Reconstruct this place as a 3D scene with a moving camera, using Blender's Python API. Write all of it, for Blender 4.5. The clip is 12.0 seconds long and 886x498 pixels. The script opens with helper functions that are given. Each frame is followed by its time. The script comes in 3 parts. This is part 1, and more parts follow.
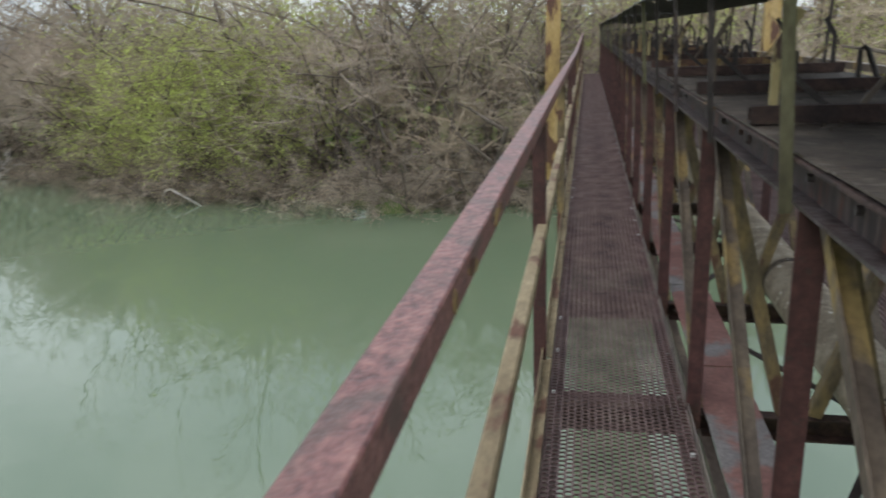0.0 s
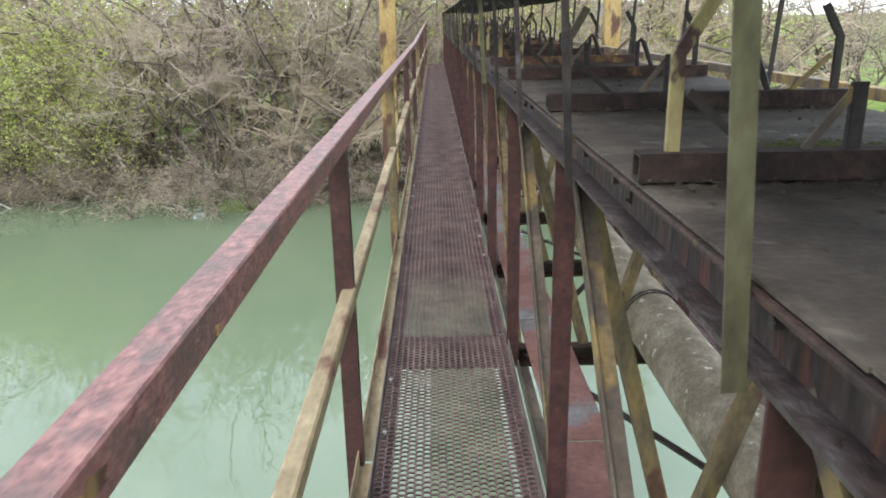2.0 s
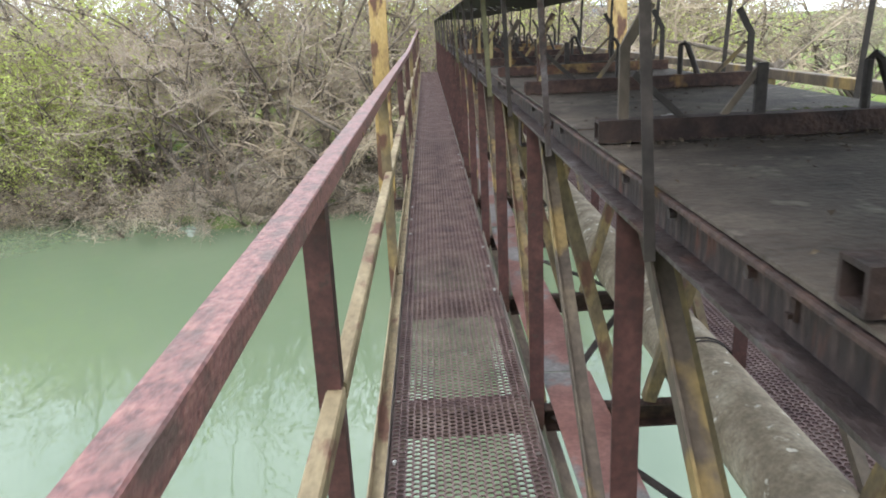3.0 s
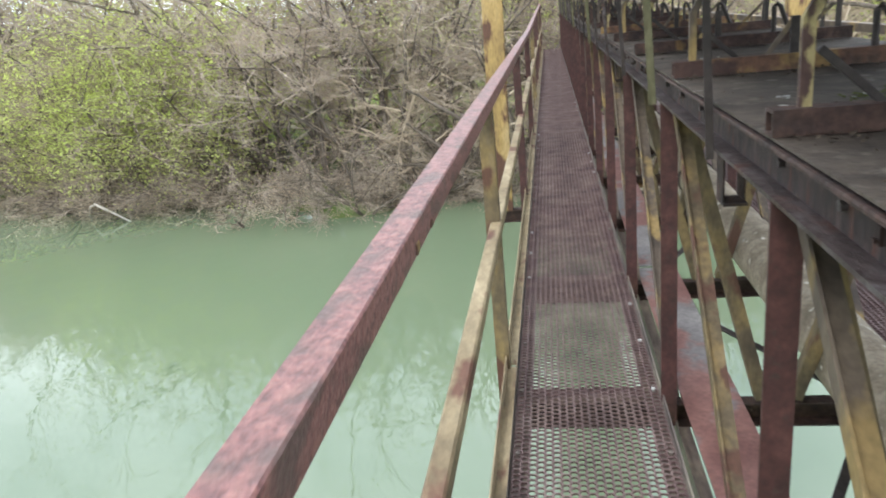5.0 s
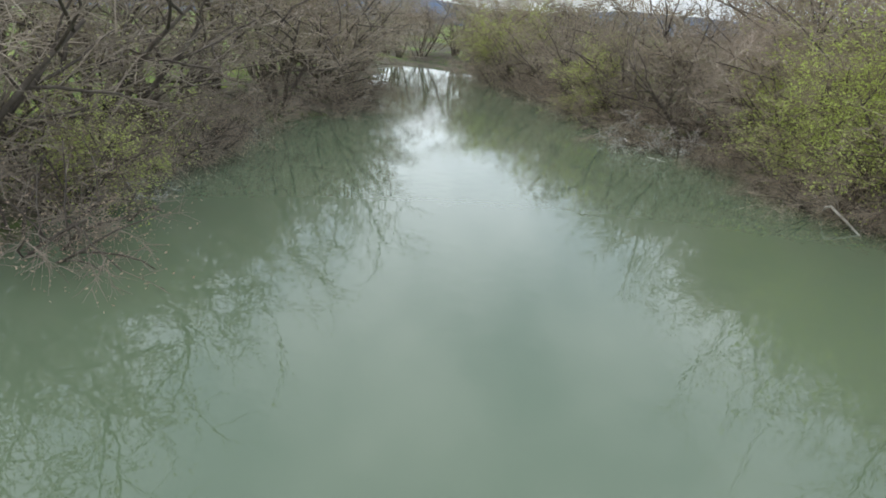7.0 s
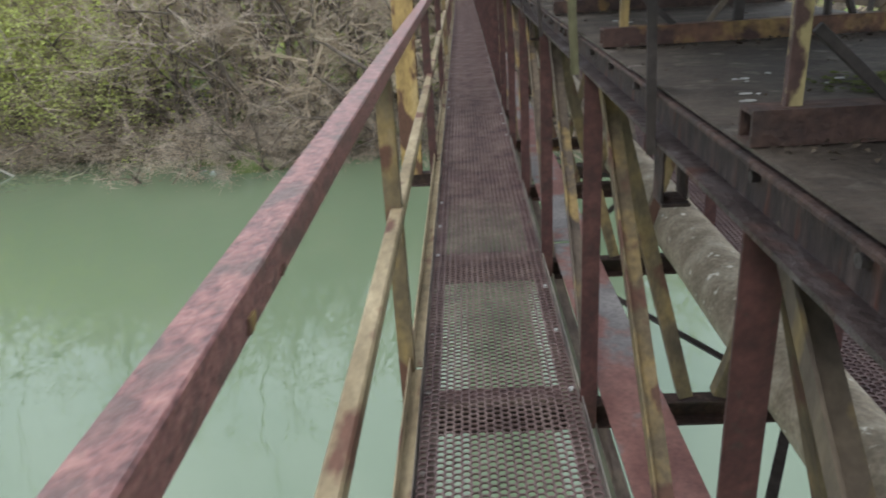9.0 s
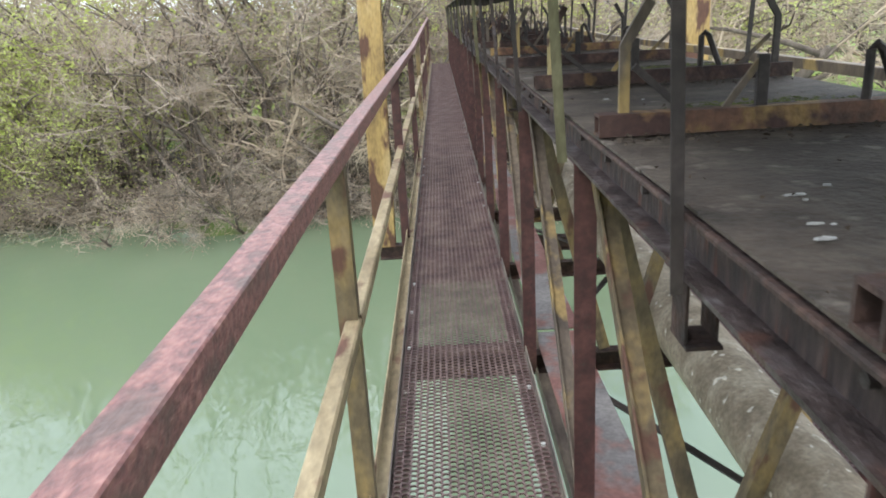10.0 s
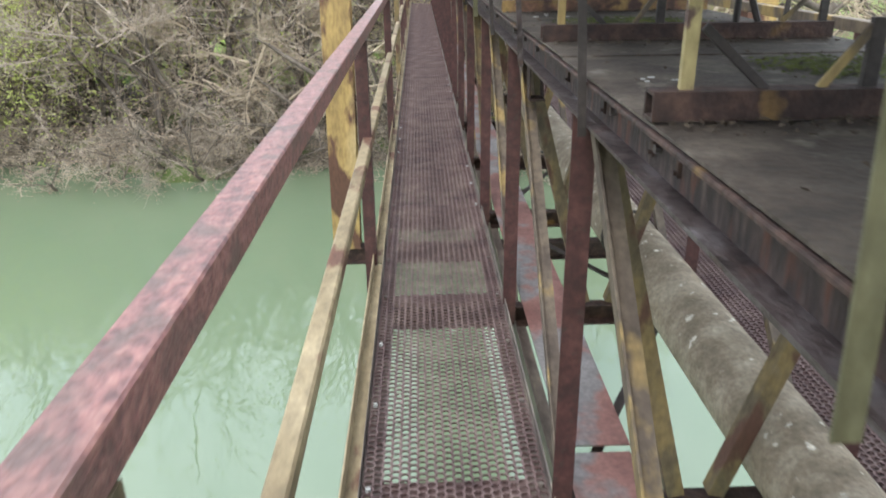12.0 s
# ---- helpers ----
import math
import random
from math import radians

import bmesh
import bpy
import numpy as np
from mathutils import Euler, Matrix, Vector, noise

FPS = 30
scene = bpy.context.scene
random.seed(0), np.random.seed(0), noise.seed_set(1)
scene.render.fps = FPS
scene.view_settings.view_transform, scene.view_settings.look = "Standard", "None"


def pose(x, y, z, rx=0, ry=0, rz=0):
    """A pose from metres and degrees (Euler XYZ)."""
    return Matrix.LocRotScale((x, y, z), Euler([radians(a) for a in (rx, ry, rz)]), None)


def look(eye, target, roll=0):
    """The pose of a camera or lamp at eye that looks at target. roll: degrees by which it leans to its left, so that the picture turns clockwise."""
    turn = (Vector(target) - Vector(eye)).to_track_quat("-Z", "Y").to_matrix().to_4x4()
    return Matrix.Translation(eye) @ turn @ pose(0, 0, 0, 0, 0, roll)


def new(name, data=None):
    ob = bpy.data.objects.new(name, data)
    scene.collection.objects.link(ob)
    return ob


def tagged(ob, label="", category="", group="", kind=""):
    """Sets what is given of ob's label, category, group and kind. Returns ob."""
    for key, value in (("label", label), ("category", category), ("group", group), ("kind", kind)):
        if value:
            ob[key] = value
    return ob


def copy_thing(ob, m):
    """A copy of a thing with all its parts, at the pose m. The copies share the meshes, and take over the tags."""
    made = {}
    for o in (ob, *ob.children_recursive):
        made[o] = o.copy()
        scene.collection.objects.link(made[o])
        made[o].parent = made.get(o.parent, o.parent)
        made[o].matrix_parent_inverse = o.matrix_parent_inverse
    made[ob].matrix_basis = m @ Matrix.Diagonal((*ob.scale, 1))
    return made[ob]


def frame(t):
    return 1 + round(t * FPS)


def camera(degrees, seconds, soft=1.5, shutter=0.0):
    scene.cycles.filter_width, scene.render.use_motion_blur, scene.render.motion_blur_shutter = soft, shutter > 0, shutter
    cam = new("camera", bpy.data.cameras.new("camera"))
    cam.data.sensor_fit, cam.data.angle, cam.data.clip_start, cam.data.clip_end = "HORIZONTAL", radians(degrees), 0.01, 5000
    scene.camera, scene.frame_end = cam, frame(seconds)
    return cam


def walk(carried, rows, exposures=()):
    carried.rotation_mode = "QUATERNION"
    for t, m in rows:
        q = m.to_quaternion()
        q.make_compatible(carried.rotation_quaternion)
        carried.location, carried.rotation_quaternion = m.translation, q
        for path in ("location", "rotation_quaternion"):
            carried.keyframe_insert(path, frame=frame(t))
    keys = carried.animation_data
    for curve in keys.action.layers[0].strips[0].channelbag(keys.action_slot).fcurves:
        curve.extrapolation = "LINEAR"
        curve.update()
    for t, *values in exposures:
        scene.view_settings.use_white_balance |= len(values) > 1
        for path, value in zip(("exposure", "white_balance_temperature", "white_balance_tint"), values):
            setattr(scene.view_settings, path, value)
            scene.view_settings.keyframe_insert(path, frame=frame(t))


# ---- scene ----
cam = camera(62.0, 12.0, soft=1.8, shutter=0.22)
# seconds, eye, target, roll
PATH = [
    (0, (0.153, -2.904, 1.482), (-0.225, -1.019, 0.930), -2.3),
    (0.5, (0.241, -2.746, 1.476), (0.130, -0.828, 0.919), -4.6),
    (1, (0.240, -2.581, 1.477), (0.049, -0.658, 0.961), -3.9),
    (1.5, (0.217, -2.350, 1.471), (0.107, -0.434, 0.910), -4.0),
    (2, (0.248, -2.021, 1.487), (0.260, -0.111, 0.894), -1.1),
    (2.5, (0.232, -1.727, 1.482), (0.271, 0.192, 0.922), -2.5),
    (4.3, (0.205, -0.551, 1.489), (0.138, 1.336, 0.831), -3.6),
    (4.5, (0.216, -0.387, 1.482), (0.123, 1.499, 0.822), -4.2),
    (5, (0.204, -0.048, 1.489), (-0.106, 1.831, 0.878), -5.6),
    (5.5, (0.119, 0.199, 1.487), (-0.352, 2.051, 0.899), -4.5),
    (5.7, (0.070, 0.250, 1.489), (-0.617, 2.027, 0.903), -5.1),
    (6, (0.004, 0.265, 1.465), (-1.219, 1.733, 0.920), -3.3),
    (6.1, (0.004, 0.280, 1.460), (-1.356, 1.621, 0.920), -2.6),
    (6.5, (0.004, 0.310, 1.445), (-1.616, 1.293, 0.864), 2.7),
    (6.7, (0.004, 0.310, 1.445), (-1.682, 1.174, 0.865), 3.2),
    (7.5, (0.008, 0.290, 1.460), (-1.620, 1.250, 0.874), 2.0),
    (8.3, (0.075, 0.230, 1.485), (-0.885, 1.871, 0.866), -1.5),
    (8.5, (0.109, 0.277, 1.485), (-0.546, 2.062, 0.864), -2.0),
    (8.7, (0.153, 0.262, 1.489), (-0.211, 2.114, 0.827), -2.8),
    (9, (0.217, 0.342, 1.485), (0.135, 2.195, 0.736), -3.6),
    (9.5, (0.256, 0.526, 1.507), (0.291, 2.424, 0.876), -3.8),
    (10, (0.246, 0.745, 1.496), (0.229, 2.651, 0.890), -3.3),
    (10.5, (0.229, 1.068, 1.493), (0.267, 2.951, 0.821), -4.4),
    (11, (0.253, 1.464, 1.476), (0.270, 3.303, 0.691), -3.2),
    (11.5, (0.239, 1.779, 1.473), (0.299, 3.593, 0.633), 0.1),
    (12, (0.212, 2.165, 1.487), (0.264, 4.017, 0.732), -0.7),
]
walk(cam, [(t, look(e, g, r)) for t, e, g, r in PATH], exposures=[(0, -0.55), (0.5, 0.0), (1.5, 0.25), (2.5, 0.4), (4.5, 0.45), (5.5, 0.3), (6.1, -0.24), (6.5, -0.64), (8.5, -0.78), (9, -0.1), (9.5, 0.12), (10, 0.38), (10.5, 0.45), (12, 0.53)])

# ---------------------------------------------------------------- light
world = bpy.data.worlds.new("overcast_sky")
scene.world = world
world.use_nodes = True
wn, wl = world.node_tree.nodes, world.node_tree.links
wn.clear()
sky = wn.new("ShaderNodeTexSky")
sky.sky_type = "NISHITA"
sky.sun_disc = False
sky.sun_elevation, sky.sun_rotation = radians(48), radians(150)
sky.air_density, sky.dust_density = 1.0, 3.0
tc = wn.new("ShaderNodeTexCoord")
cl = wn.new("ShaderNodeTexNoise")
cl.inputs["Scale"].default_value, cl.inputs["Detail"].default_value = 3.4, 5
ramp = wn.new("ShaderNodeValToRGB")
ramp.color_ramp.elements[0].position, ramp.color_ramp.elements[1].position = 0.36, 0.62
ramp.color_ramp.elements[0].color = (6.2, 7.4, 8.7, 1)
ramp.color_ramp.elements[1].color = (12.2, 13.2, 14.2, 1)
mix = wn.new("ShaderNodeMixRGB")
mix.inputs[0].default_value = 0.82
bg = wn.new("ShaderNodeBackground")
bg.inputs[1].default_value = 0.15
wo = wn.new("ShaderNodeOutputWorld")
wl.new(tc.outputs["Generated"], cl.inputs["Vector"])
wl.new(cl.outputs["Fac"], ramp.inputs[0])
wl.new(sky.outputs[0], mix.inputs[1])
wl.new(ramp.outputs[0], mix.inputs[2])
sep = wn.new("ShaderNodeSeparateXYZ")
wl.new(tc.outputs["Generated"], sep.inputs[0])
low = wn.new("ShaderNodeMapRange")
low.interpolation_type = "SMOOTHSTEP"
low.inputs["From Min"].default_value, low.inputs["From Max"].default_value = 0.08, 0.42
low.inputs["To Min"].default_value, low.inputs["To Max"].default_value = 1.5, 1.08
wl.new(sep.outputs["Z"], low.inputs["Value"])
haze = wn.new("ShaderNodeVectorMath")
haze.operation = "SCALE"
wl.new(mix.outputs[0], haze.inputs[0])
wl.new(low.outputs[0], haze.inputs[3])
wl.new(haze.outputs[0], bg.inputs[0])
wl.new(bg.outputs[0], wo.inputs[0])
sun = new("sun", bpy.data.lights.new("sun", "SUN"))
sun.data.energy, sun.data.angle, sun.data.color = 1.5, radians(25), (1.0, 0.96, 0.9)
sun.matrix_world = look((0, 0, 30), (0 + 9, 18, 30 - 24))

# ---------------------------------------------------------------- materials


def mat(name, stops, scale=6.0, rough=0.75, metal=0.0, bump=0.15, stretch=(1, 1, 1), detail=8, fine=60.0, spots=None, rnd=0.0):
    """A worn surface: a large noise picks between the stops, a fine one adds grain; spots=(colour, scale, from, to) flakes on top."""
    m = bpy.data.materials.new(name)
    m.use_nodes = True
    n, l = m.node_tree.nodes, m.node_tree.links
    bs = n["Principled BSDF"]
    co = n.new("ShaderNodeTexCoord")
    mp = n.new("ShaderNodeMapping")
    mp.inputs["Scale"].default_value = stretch
    info = n.new("ShaderNodeObjectInfo")
    off = n.new("ShaderNodeVectorMath")
    off.operation = "SCALE"
    l.new(info.outputs["Location"], off.inputs[0])
    off.inputs[3].default_value = 0.37
    add = n.new("ShaderNodeVectorMath")
    l.new(co.outputs["Object"], add.inputs[0])
    l.new(off.outputs[0], add.inputs[1])
    l.new(add.outputs[0], mp.inputs["Vector"])
    a = n.new("ShaderNodeTexNoise")
    a.inputs["Scale"].default_value, a.inputs["Detail"].default_value, a.inputs["Roughness"].default_value = scale, detail, 0.62
    l.new(mp.outputs[0], a.inputs["Vector"])
    r = n.new("ShaderNodeValToRGB")
    els = r.color_ramp.elements
    while len(els) < len(stops):
        els.new(0.5)
    for e, (p, c) in zip(els, stops):
        e.position, e.color = p, (*c, 1)
    l.new(a.outputs["Fac"], r.inputs[0])
    b = n.new("ShaderNodeTexNoise")
    b.inputs["Scale"].default_value, b.inputs["Detail"].default_value = fine, 4
    l.new(mp.outputs[0], b.inputs["Vector"])
    g = n.new("ShaderNodeMapRange")
    g.inputs["From Min"].default_value, g.inputs["From Max"].default_value = 0.25, 0.75
    g.inputs["To Min"].default_value, g.inputs["To Max"].default_value = 0.72, 1.25
    l.new(b.outputs["Fac"], g.inputs["Value"])
    col = r.outputs[0]
    if spots:
        sc, s_scale, lo, hi = spots
        s = n.new("ShaderNodeTexNoise")
        s.inputs["Scale"].default_value, s.inputs["Detail"].default_value = s_scale, 6
        l.new(mp.outputs[0], s.inputs["Vector"])
        k = n.new("ShaderNodeMapRange")
        k.inputs["From Min"].default_value, k.inputs["From Max"].default_value = lo, hi
        l.new(s.outputs["Fac"], k.inputs["Value"])
        mx = n.new("ShaderNodeMixRGB")
        mx.inputs[2].default_value = (*sc, 1)
        l.new(k.outputs[0], mx.inputs[0])
        l.new(col, mx.inputs[1])
        col = mx.outputs[0]
    if rnd:
        v = n.new("ShaderNodeMapRange")
        v.inputs["To Min"].default_value, v.inputs["To Max"].default_value = 1 - rnd, 1 + rnd
        l.new(info.outputs["Random"], v.inputs["Value"])
        vm = n.new("ShaderNodeVectorMath")
        vm.operation = "SCALE"
        l.new(col, vm.inputs[0])
        l.new(v.outputs[0], vm.inputs[3])
        col = vm.outputs[0]
    sm = n.new("ShaderNodeVectorMath")
    sm.operation = "SCALE"
    l.new(col, sm.inputs[0])
    l.new(g.outputs[0], sm.inputs[3])
    l.new(sm.outputs[0], bs.inputs["Base Color"])
    bs.inputs["Roughness"].default_value, bs.inputs["Metallic"].default_value = rough, metal
    if bump:
        mixh = n.new("ShaderNodeMath")
        mixh.operation = "ADD"
        l.new(a.outputs["Fac"], mixh.inputs[0])
        l.new(b.outputs["Fac"], mixh.inputs[1])
        bp = n.new("ShaderNodeBump")
        bp.inputs["Strength"].default_value, bp.inputs["Distance"].default_value = bump, 0.01
        l.new(mixh.outputs[0], bp.inputs["Height"])
        l.new(bp.outputs[0], bs.inputs["Normal"])
    return m


RED = mat("rusted_red_paint", [(0.3, (0.032, 0.013, 0.012)), (0.5, (0.060, 0.022, 0.020)), (0.7, (0.095, 0.038, 0.034))], 16, 0.62,
          spots=((0.05, 0.028, 0.024), 40, 0.60, 0.70))
RAIL = mat("worn_red_rail_paint", [(0.34, (0.12, 0.058, 0.055)), (0.5, (0.25, 0.113, 0.104)), (0.64, (0.35, 0.175, 0.15))], 75, 0.45, stretch=(1, 0.6, 1), fine=140, bump=0.3,
           spots=((0.14, 0.085, 0.075), 20, 0.50, 0.64))
YEL = mat("peeling_yellow_paint", [(0.3, (0.066, 0.049, 0.031)), (0.46, (0.125, 0.094, 0.053)), (0.6, (0.211, 0.148, 0.062)), (0.8, (0.172, 0.133, 0.087))], 9, 0.7, stretch=(1, 1, 0.5),
          spots=((0.094, 0.043, 0.028), 11, 0.56, 0.64), rnd=0.15)
OCHRE = mat("ochre_pole_paint", [(0.3, (0.180, 0.115, 0.049)), (0.5, (0.377, 0.252, 0.091)), (0.75, (0.451, 0.333, 0.168))], 5, 0.65, stretch=(1, 1, 0.35),
            spots=((0.10, 0.045, 0.028), 7, 0.50, 0.56))
GREYP = mat("grey_brown_paint", [(0.3, (0.051, 0.037, 0.030)), (0.5, (0.109, 0.083, 0.063)), (0.72, (0.184, 0.142, 0.098))], 7, 0.65, stretch=(1, 1, 0.5),
            spots=((0.272, 0.190, 0.077), 5, 0.53, 0.60), rnd=0.2)
TAN = mat("lichen_tan_paint", [(0.3, (0.147, 0.106, 0.061)), (0.5, (0.294, 0.229, 0.135)), (0.7, (0.423, 0.339, 0.213))], 6, 0.75, stretch=(1, 0.4, 1),
          spots=((0.147, 0.070, 0.045), 9, 0.56, 0.63))
LICHEN = mat("lichened_grey_green_paint", [(0.3, (0.068, 0.060, 0.035)), (0.5, (0.118, 0.111, 0.060)), (0.7, (0.174, 0.168, 0.100))], 20, 0.8, stretch=(1, 1, 0.4), spots=((0.186, 0.168, 0.085), 14, 0.58, 0.68))
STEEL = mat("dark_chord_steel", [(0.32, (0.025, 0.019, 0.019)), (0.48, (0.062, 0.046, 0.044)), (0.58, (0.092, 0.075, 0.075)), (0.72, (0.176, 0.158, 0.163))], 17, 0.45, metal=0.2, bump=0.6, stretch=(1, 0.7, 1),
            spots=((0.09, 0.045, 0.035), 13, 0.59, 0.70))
# rust and flakes, with the web's recess shade put into the dark tone
WEB = mat("shade_darkened_flaking_web", [(0.32, (0.016, 0.011, 0.010)), (0.5, (0.042, 0.027, 0.023)), (0.62, (0.085, 0.058, 0.05)), (0.75, (0.15, 0.115, 0.10))], 26, 0.75, bump=0.7, stretch=(1, 1.6, 0.4),
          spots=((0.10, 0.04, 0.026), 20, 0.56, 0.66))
DECK = mat("sooty_deck_plate", [(0.30, (0.027, 0.020, 0.015)), (0.46, (0.063, 0.047, 0.036)), (0.56, (0.084, 0.065, 0.050)), (0.72, (0.143, 0.115, 0.091))], 6.5, 0.78, fine=70, bump=0.5,
           spots=((0.176, 0.150, 0.125), 16, 0.60, 0.72))
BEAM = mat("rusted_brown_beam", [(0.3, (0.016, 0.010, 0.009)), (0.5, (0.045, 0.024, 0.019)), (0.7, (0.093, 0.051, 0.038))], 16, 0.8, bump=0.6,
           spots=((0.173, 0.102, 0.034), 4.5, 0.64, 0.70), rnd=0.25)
PEEL = mat("rust_with_peeling_yellow", [(0.35, (0.045, 0.024, 0.021)), (0.55, (0.085, 0.046, 0.040)), (0.75, (0.13, 0.085, 0.07))], 18, 0.75, stretch=(1, 1, 0.6), bump=0.4,
           spots=((0.36, 0.29, 0.14), 13, 0.49, 0.53))
OCHREBEAM = mat("ochre_painted_rusty_beam", [(0.32, (0.05, 0.03, 0.022)), (0.46, (0.15, 0.075, 0.045)), (0.56, (0.24, 0.15, 0.055)), (0.75, (0.32, 0.21, 0.08))], 6, 0.75, bump=0.5,
                spots=((0.06, 0.03, 0.024), 9, 0.50, 0.58))
DARK = mat("blackened_iron", [(0.3, (0.02, 0.017, 0.016)), (0.6, (0.06, 0.048, 0.045)), (0.8, (0.11, 0.09, 0.08))], 8, 0.65, metal=0.2)
MESH = mat("brown_expanded_metal", [(0.3, (0.089, 0.055, 0.054)), (0.5, (0.170, 0.108, 0.103)), (0.72, (0.259, 0.186, 0.168))], 5, 0.6, metal=0.2)
EDGE = mat("edge_angle_steel", [(0.3, (0.07, 0.055, 0.05)), (0.5, (0.16, 0.13, 0.115)), (0.7, (0.30, 0.26, 0.2))], 7, 0.6, stretch=(1, 0.4, 1))
PIPE = mat("weathered_grey_pipe", [(0.28, (0.130, 0.100, 0.065)), (0.5, (0.250, 0.201, 0.142)), (0.72, (0.400, 0.342, 0.258))], 7, 0.8, bump=0.3,
           spots=((0.660, 0.608, 0.516), 18, 0.64, 0.70))
STRIP = mat("patchy_red_grey_plate", [(0.40, (0.162, 0.072, 0.062)), (0.5, (0.237, 0.117, 0.101)), (0.55, (0.190, 0.176, 0.176)), (0.7, (0.304, 0.279, 0.271))], 1.7, detail=4, rough=0.55, bump=0.08)
ROOF = mat("dark_roof_sheet", [(0.3, (0.03, 0.027, 0.025)), (0.6, (0.075, 0.065, 0.06)), (0.8, (0.12, 0.09, 0.07))], 4, 0.7)
MOSS = mat("deck_moss", [(0.3, (0.035, 0.04, 0.015)), (0.55, (0.10, 0.115, 0.025)), (0.75, (0.2, 0.2, 0.05))], 9, 0.95, bump=0.6)
PALE = mat("bird_droppings", [(0.3, (0.3, 0.29, 0.27)), (0.7, (0.6, 0.6, 0.58))], 20, 0.8)
BARK = mat("grey_brown_bark", [(0.3, (0.06, 0.048, 0.038)), (0.55, (0.13, 0.105, 0.085)), (0.75, (0.22, 0.19, 0.16))], 4, 0.9, stretch=(1, 1, 0.3), bump=0.5)
TWIG = mat("bare_twigs", [(0.3, (0.235, 0.188, 0.136)), (0.55, (0.370, 0.300, 0.222)), (0.75, (0.487, 0.404, 0.304))], 0.8, 0.9, bump=0, rnd=0.25)
TWIGRED = mat("reddish_brush", [(0.3, (0.228, 0.186, 0.146)), (0.55, (0.384, 0.318, 0.250)), (0.75, (0.540, 0.456, 0.366))], 0.8, 0.9, bump=0, rnd=0.2)
TWIGMAUVE = mat("mauve_grey_twigs", [(0.3, (0.295, 0.244, 0.200)), (0.55, (0.462, 0.384, 0.315)), (0.75, (0.642, 0.552, 0.449))], 0.8, 0.9, bump=0, rnd=0.25)
TWIGPALE = mat("silvery_dry_brush", [(0.3, (0.46, 0.43, 0.39)), (0.75, (0.70, 0.67, 0.62))], 1.5, 0.9, bump=0)
LEAF = mat("spring_leaves", [(0.3, (0.460, 0.526, 0.149)), (0.55, (0.661, 0.732, 0.224)), (0.75, (0.862, 0.906, 0.358))], 0.9, 0.7, bump=0, rnd=0.15)
LEAFDULL = mat("olive_buds", [(0.3, (0.301, 0.289, 0.150)), (0.55, (0.451, 0.427, 0.226)), (0.75, (0.603, 0.552, 0.326))], 0.9, 0.8, bump=0, rnd=0.2)
LEAFFRESH = mat("fresh_spring_leaves", [(0.3, (0.562, 0.645, 0.176)), (0.55, (0.707, 0.790, 0.253)), (0.75, (0.832, 0.884, 0.374))], 0.9, 0.7, bump=0, rnd=0.1)
BUDS = mat("mauve_brown_buds", [(0.3, (0.417, 0.315, 0.228)), (0.55, (0.584, 0.451, 0.335)), (0.75, (0.751, 0.592, 0.454))], 0.9, 0.85, bump=0, rnd=0.2)
for leafy in (LEAF, LEAFDULL, LEAFFRESH, BUDS):
    # thin leaves let half of the light through
    n_, l_ = leafy.node_tree.nodes, leafy.node_tree.links
    tr_, mx_ = n_.new("ShaderNodeBsdfTranslucent"), n_.new("ShaderNodeMixShader")
    l_.new(n_["Principled BSDF"].inputs["Base Color"].links[0].from_socket, tr_.inputs["Color"])
    mx_.inputs[0].default_value = 0.5
    l_.new(n_["Principled BSDF"].outputs[0], mx_.inputs[1])
    l_.new(tr_.outputs[0], mx_.inputs[2])
    l_.new(mx_.outputs[0], n_["Material Output"].inputs["Surface"])
NEEDLE = mat("spruce_needles", [(0.3, (0.03, 0.055, 0.035)), (0.55, (0.05, 0.085, 0.05)), (0.75, (0.08, 0.12, 0.07))], 2.0, 0.8, bump=0)
SOIL = mat("bank_soil", [(0.3, (0.06, 0.05, 0.035)), (0.5, (0.13, 0.11, 0.08)), (0.7, (0.2, 0.18, 0.12))], 0.9, 0.95, bump=0.6, fine=12,
           spots=((0.10, 0.14, 0.04), 0.5, 0.5, 0.62))
MEADOW = mat("meadow_grass", [(0.3, (0.10, 0.17, 0.03)), (0.5, (0.19, 0.29, 0.05)), (0.7, (0.32, 0.36, 0.08))], 0.35, 0.95, bump=0.5, fine=9)
# distance haze is put into the hills' blue colour
HILL = mat("haze_tinted_hill", [(0.3, (0.10, 0.15, 0.24)), (0.7, (0.17, 0.23, 0.34))], 0.02, 1.0, bump=0)
PLASTER = mat("whitewash", [(0.3, (0.55, 0.53, 0.5)), (0.7, (0.72, 0.7, 0.66))], 1, 0.9, bump=0)
TILE = mat("roof_tile", [(0.3, (0.22, 0.12, 0.09)), (0.7, (0.32, 0.2, 0.15))], 2, 0.9, bump=0)

WATER = bpy.data.materials.new("milky_green_water")
WATER.use_nodes = True
n_, l_ = WATER.node_tree.nodes, WATER.node_tree.links
bs_ = n_["Principled BSDF"]
bs_.inputs["Base Color"].default_value = (0.158, 0.212, 0.130, 1)
bs_.inputs["Roughness"].default_value = 0.015
bs_.inputs["IOR"].default_value = 1.8
co_ = n_.new("ShaderNodeTexCoord")
w1 = n_.new("ShaderNodeTexNoise")
w1.inputs["Scale"].default_value, w1.inputs["Detail"].default_value = 1.5, 2
w2 = n_.new("ShaderNodeTexNoise")
w2.inputs["Scale"].default_value, w2.inputs["Detail"].default_value = 0.16, 2
wa = n_.new("ShaderNodeMath")
wb_ = n_.new("ShaderNodeBump")
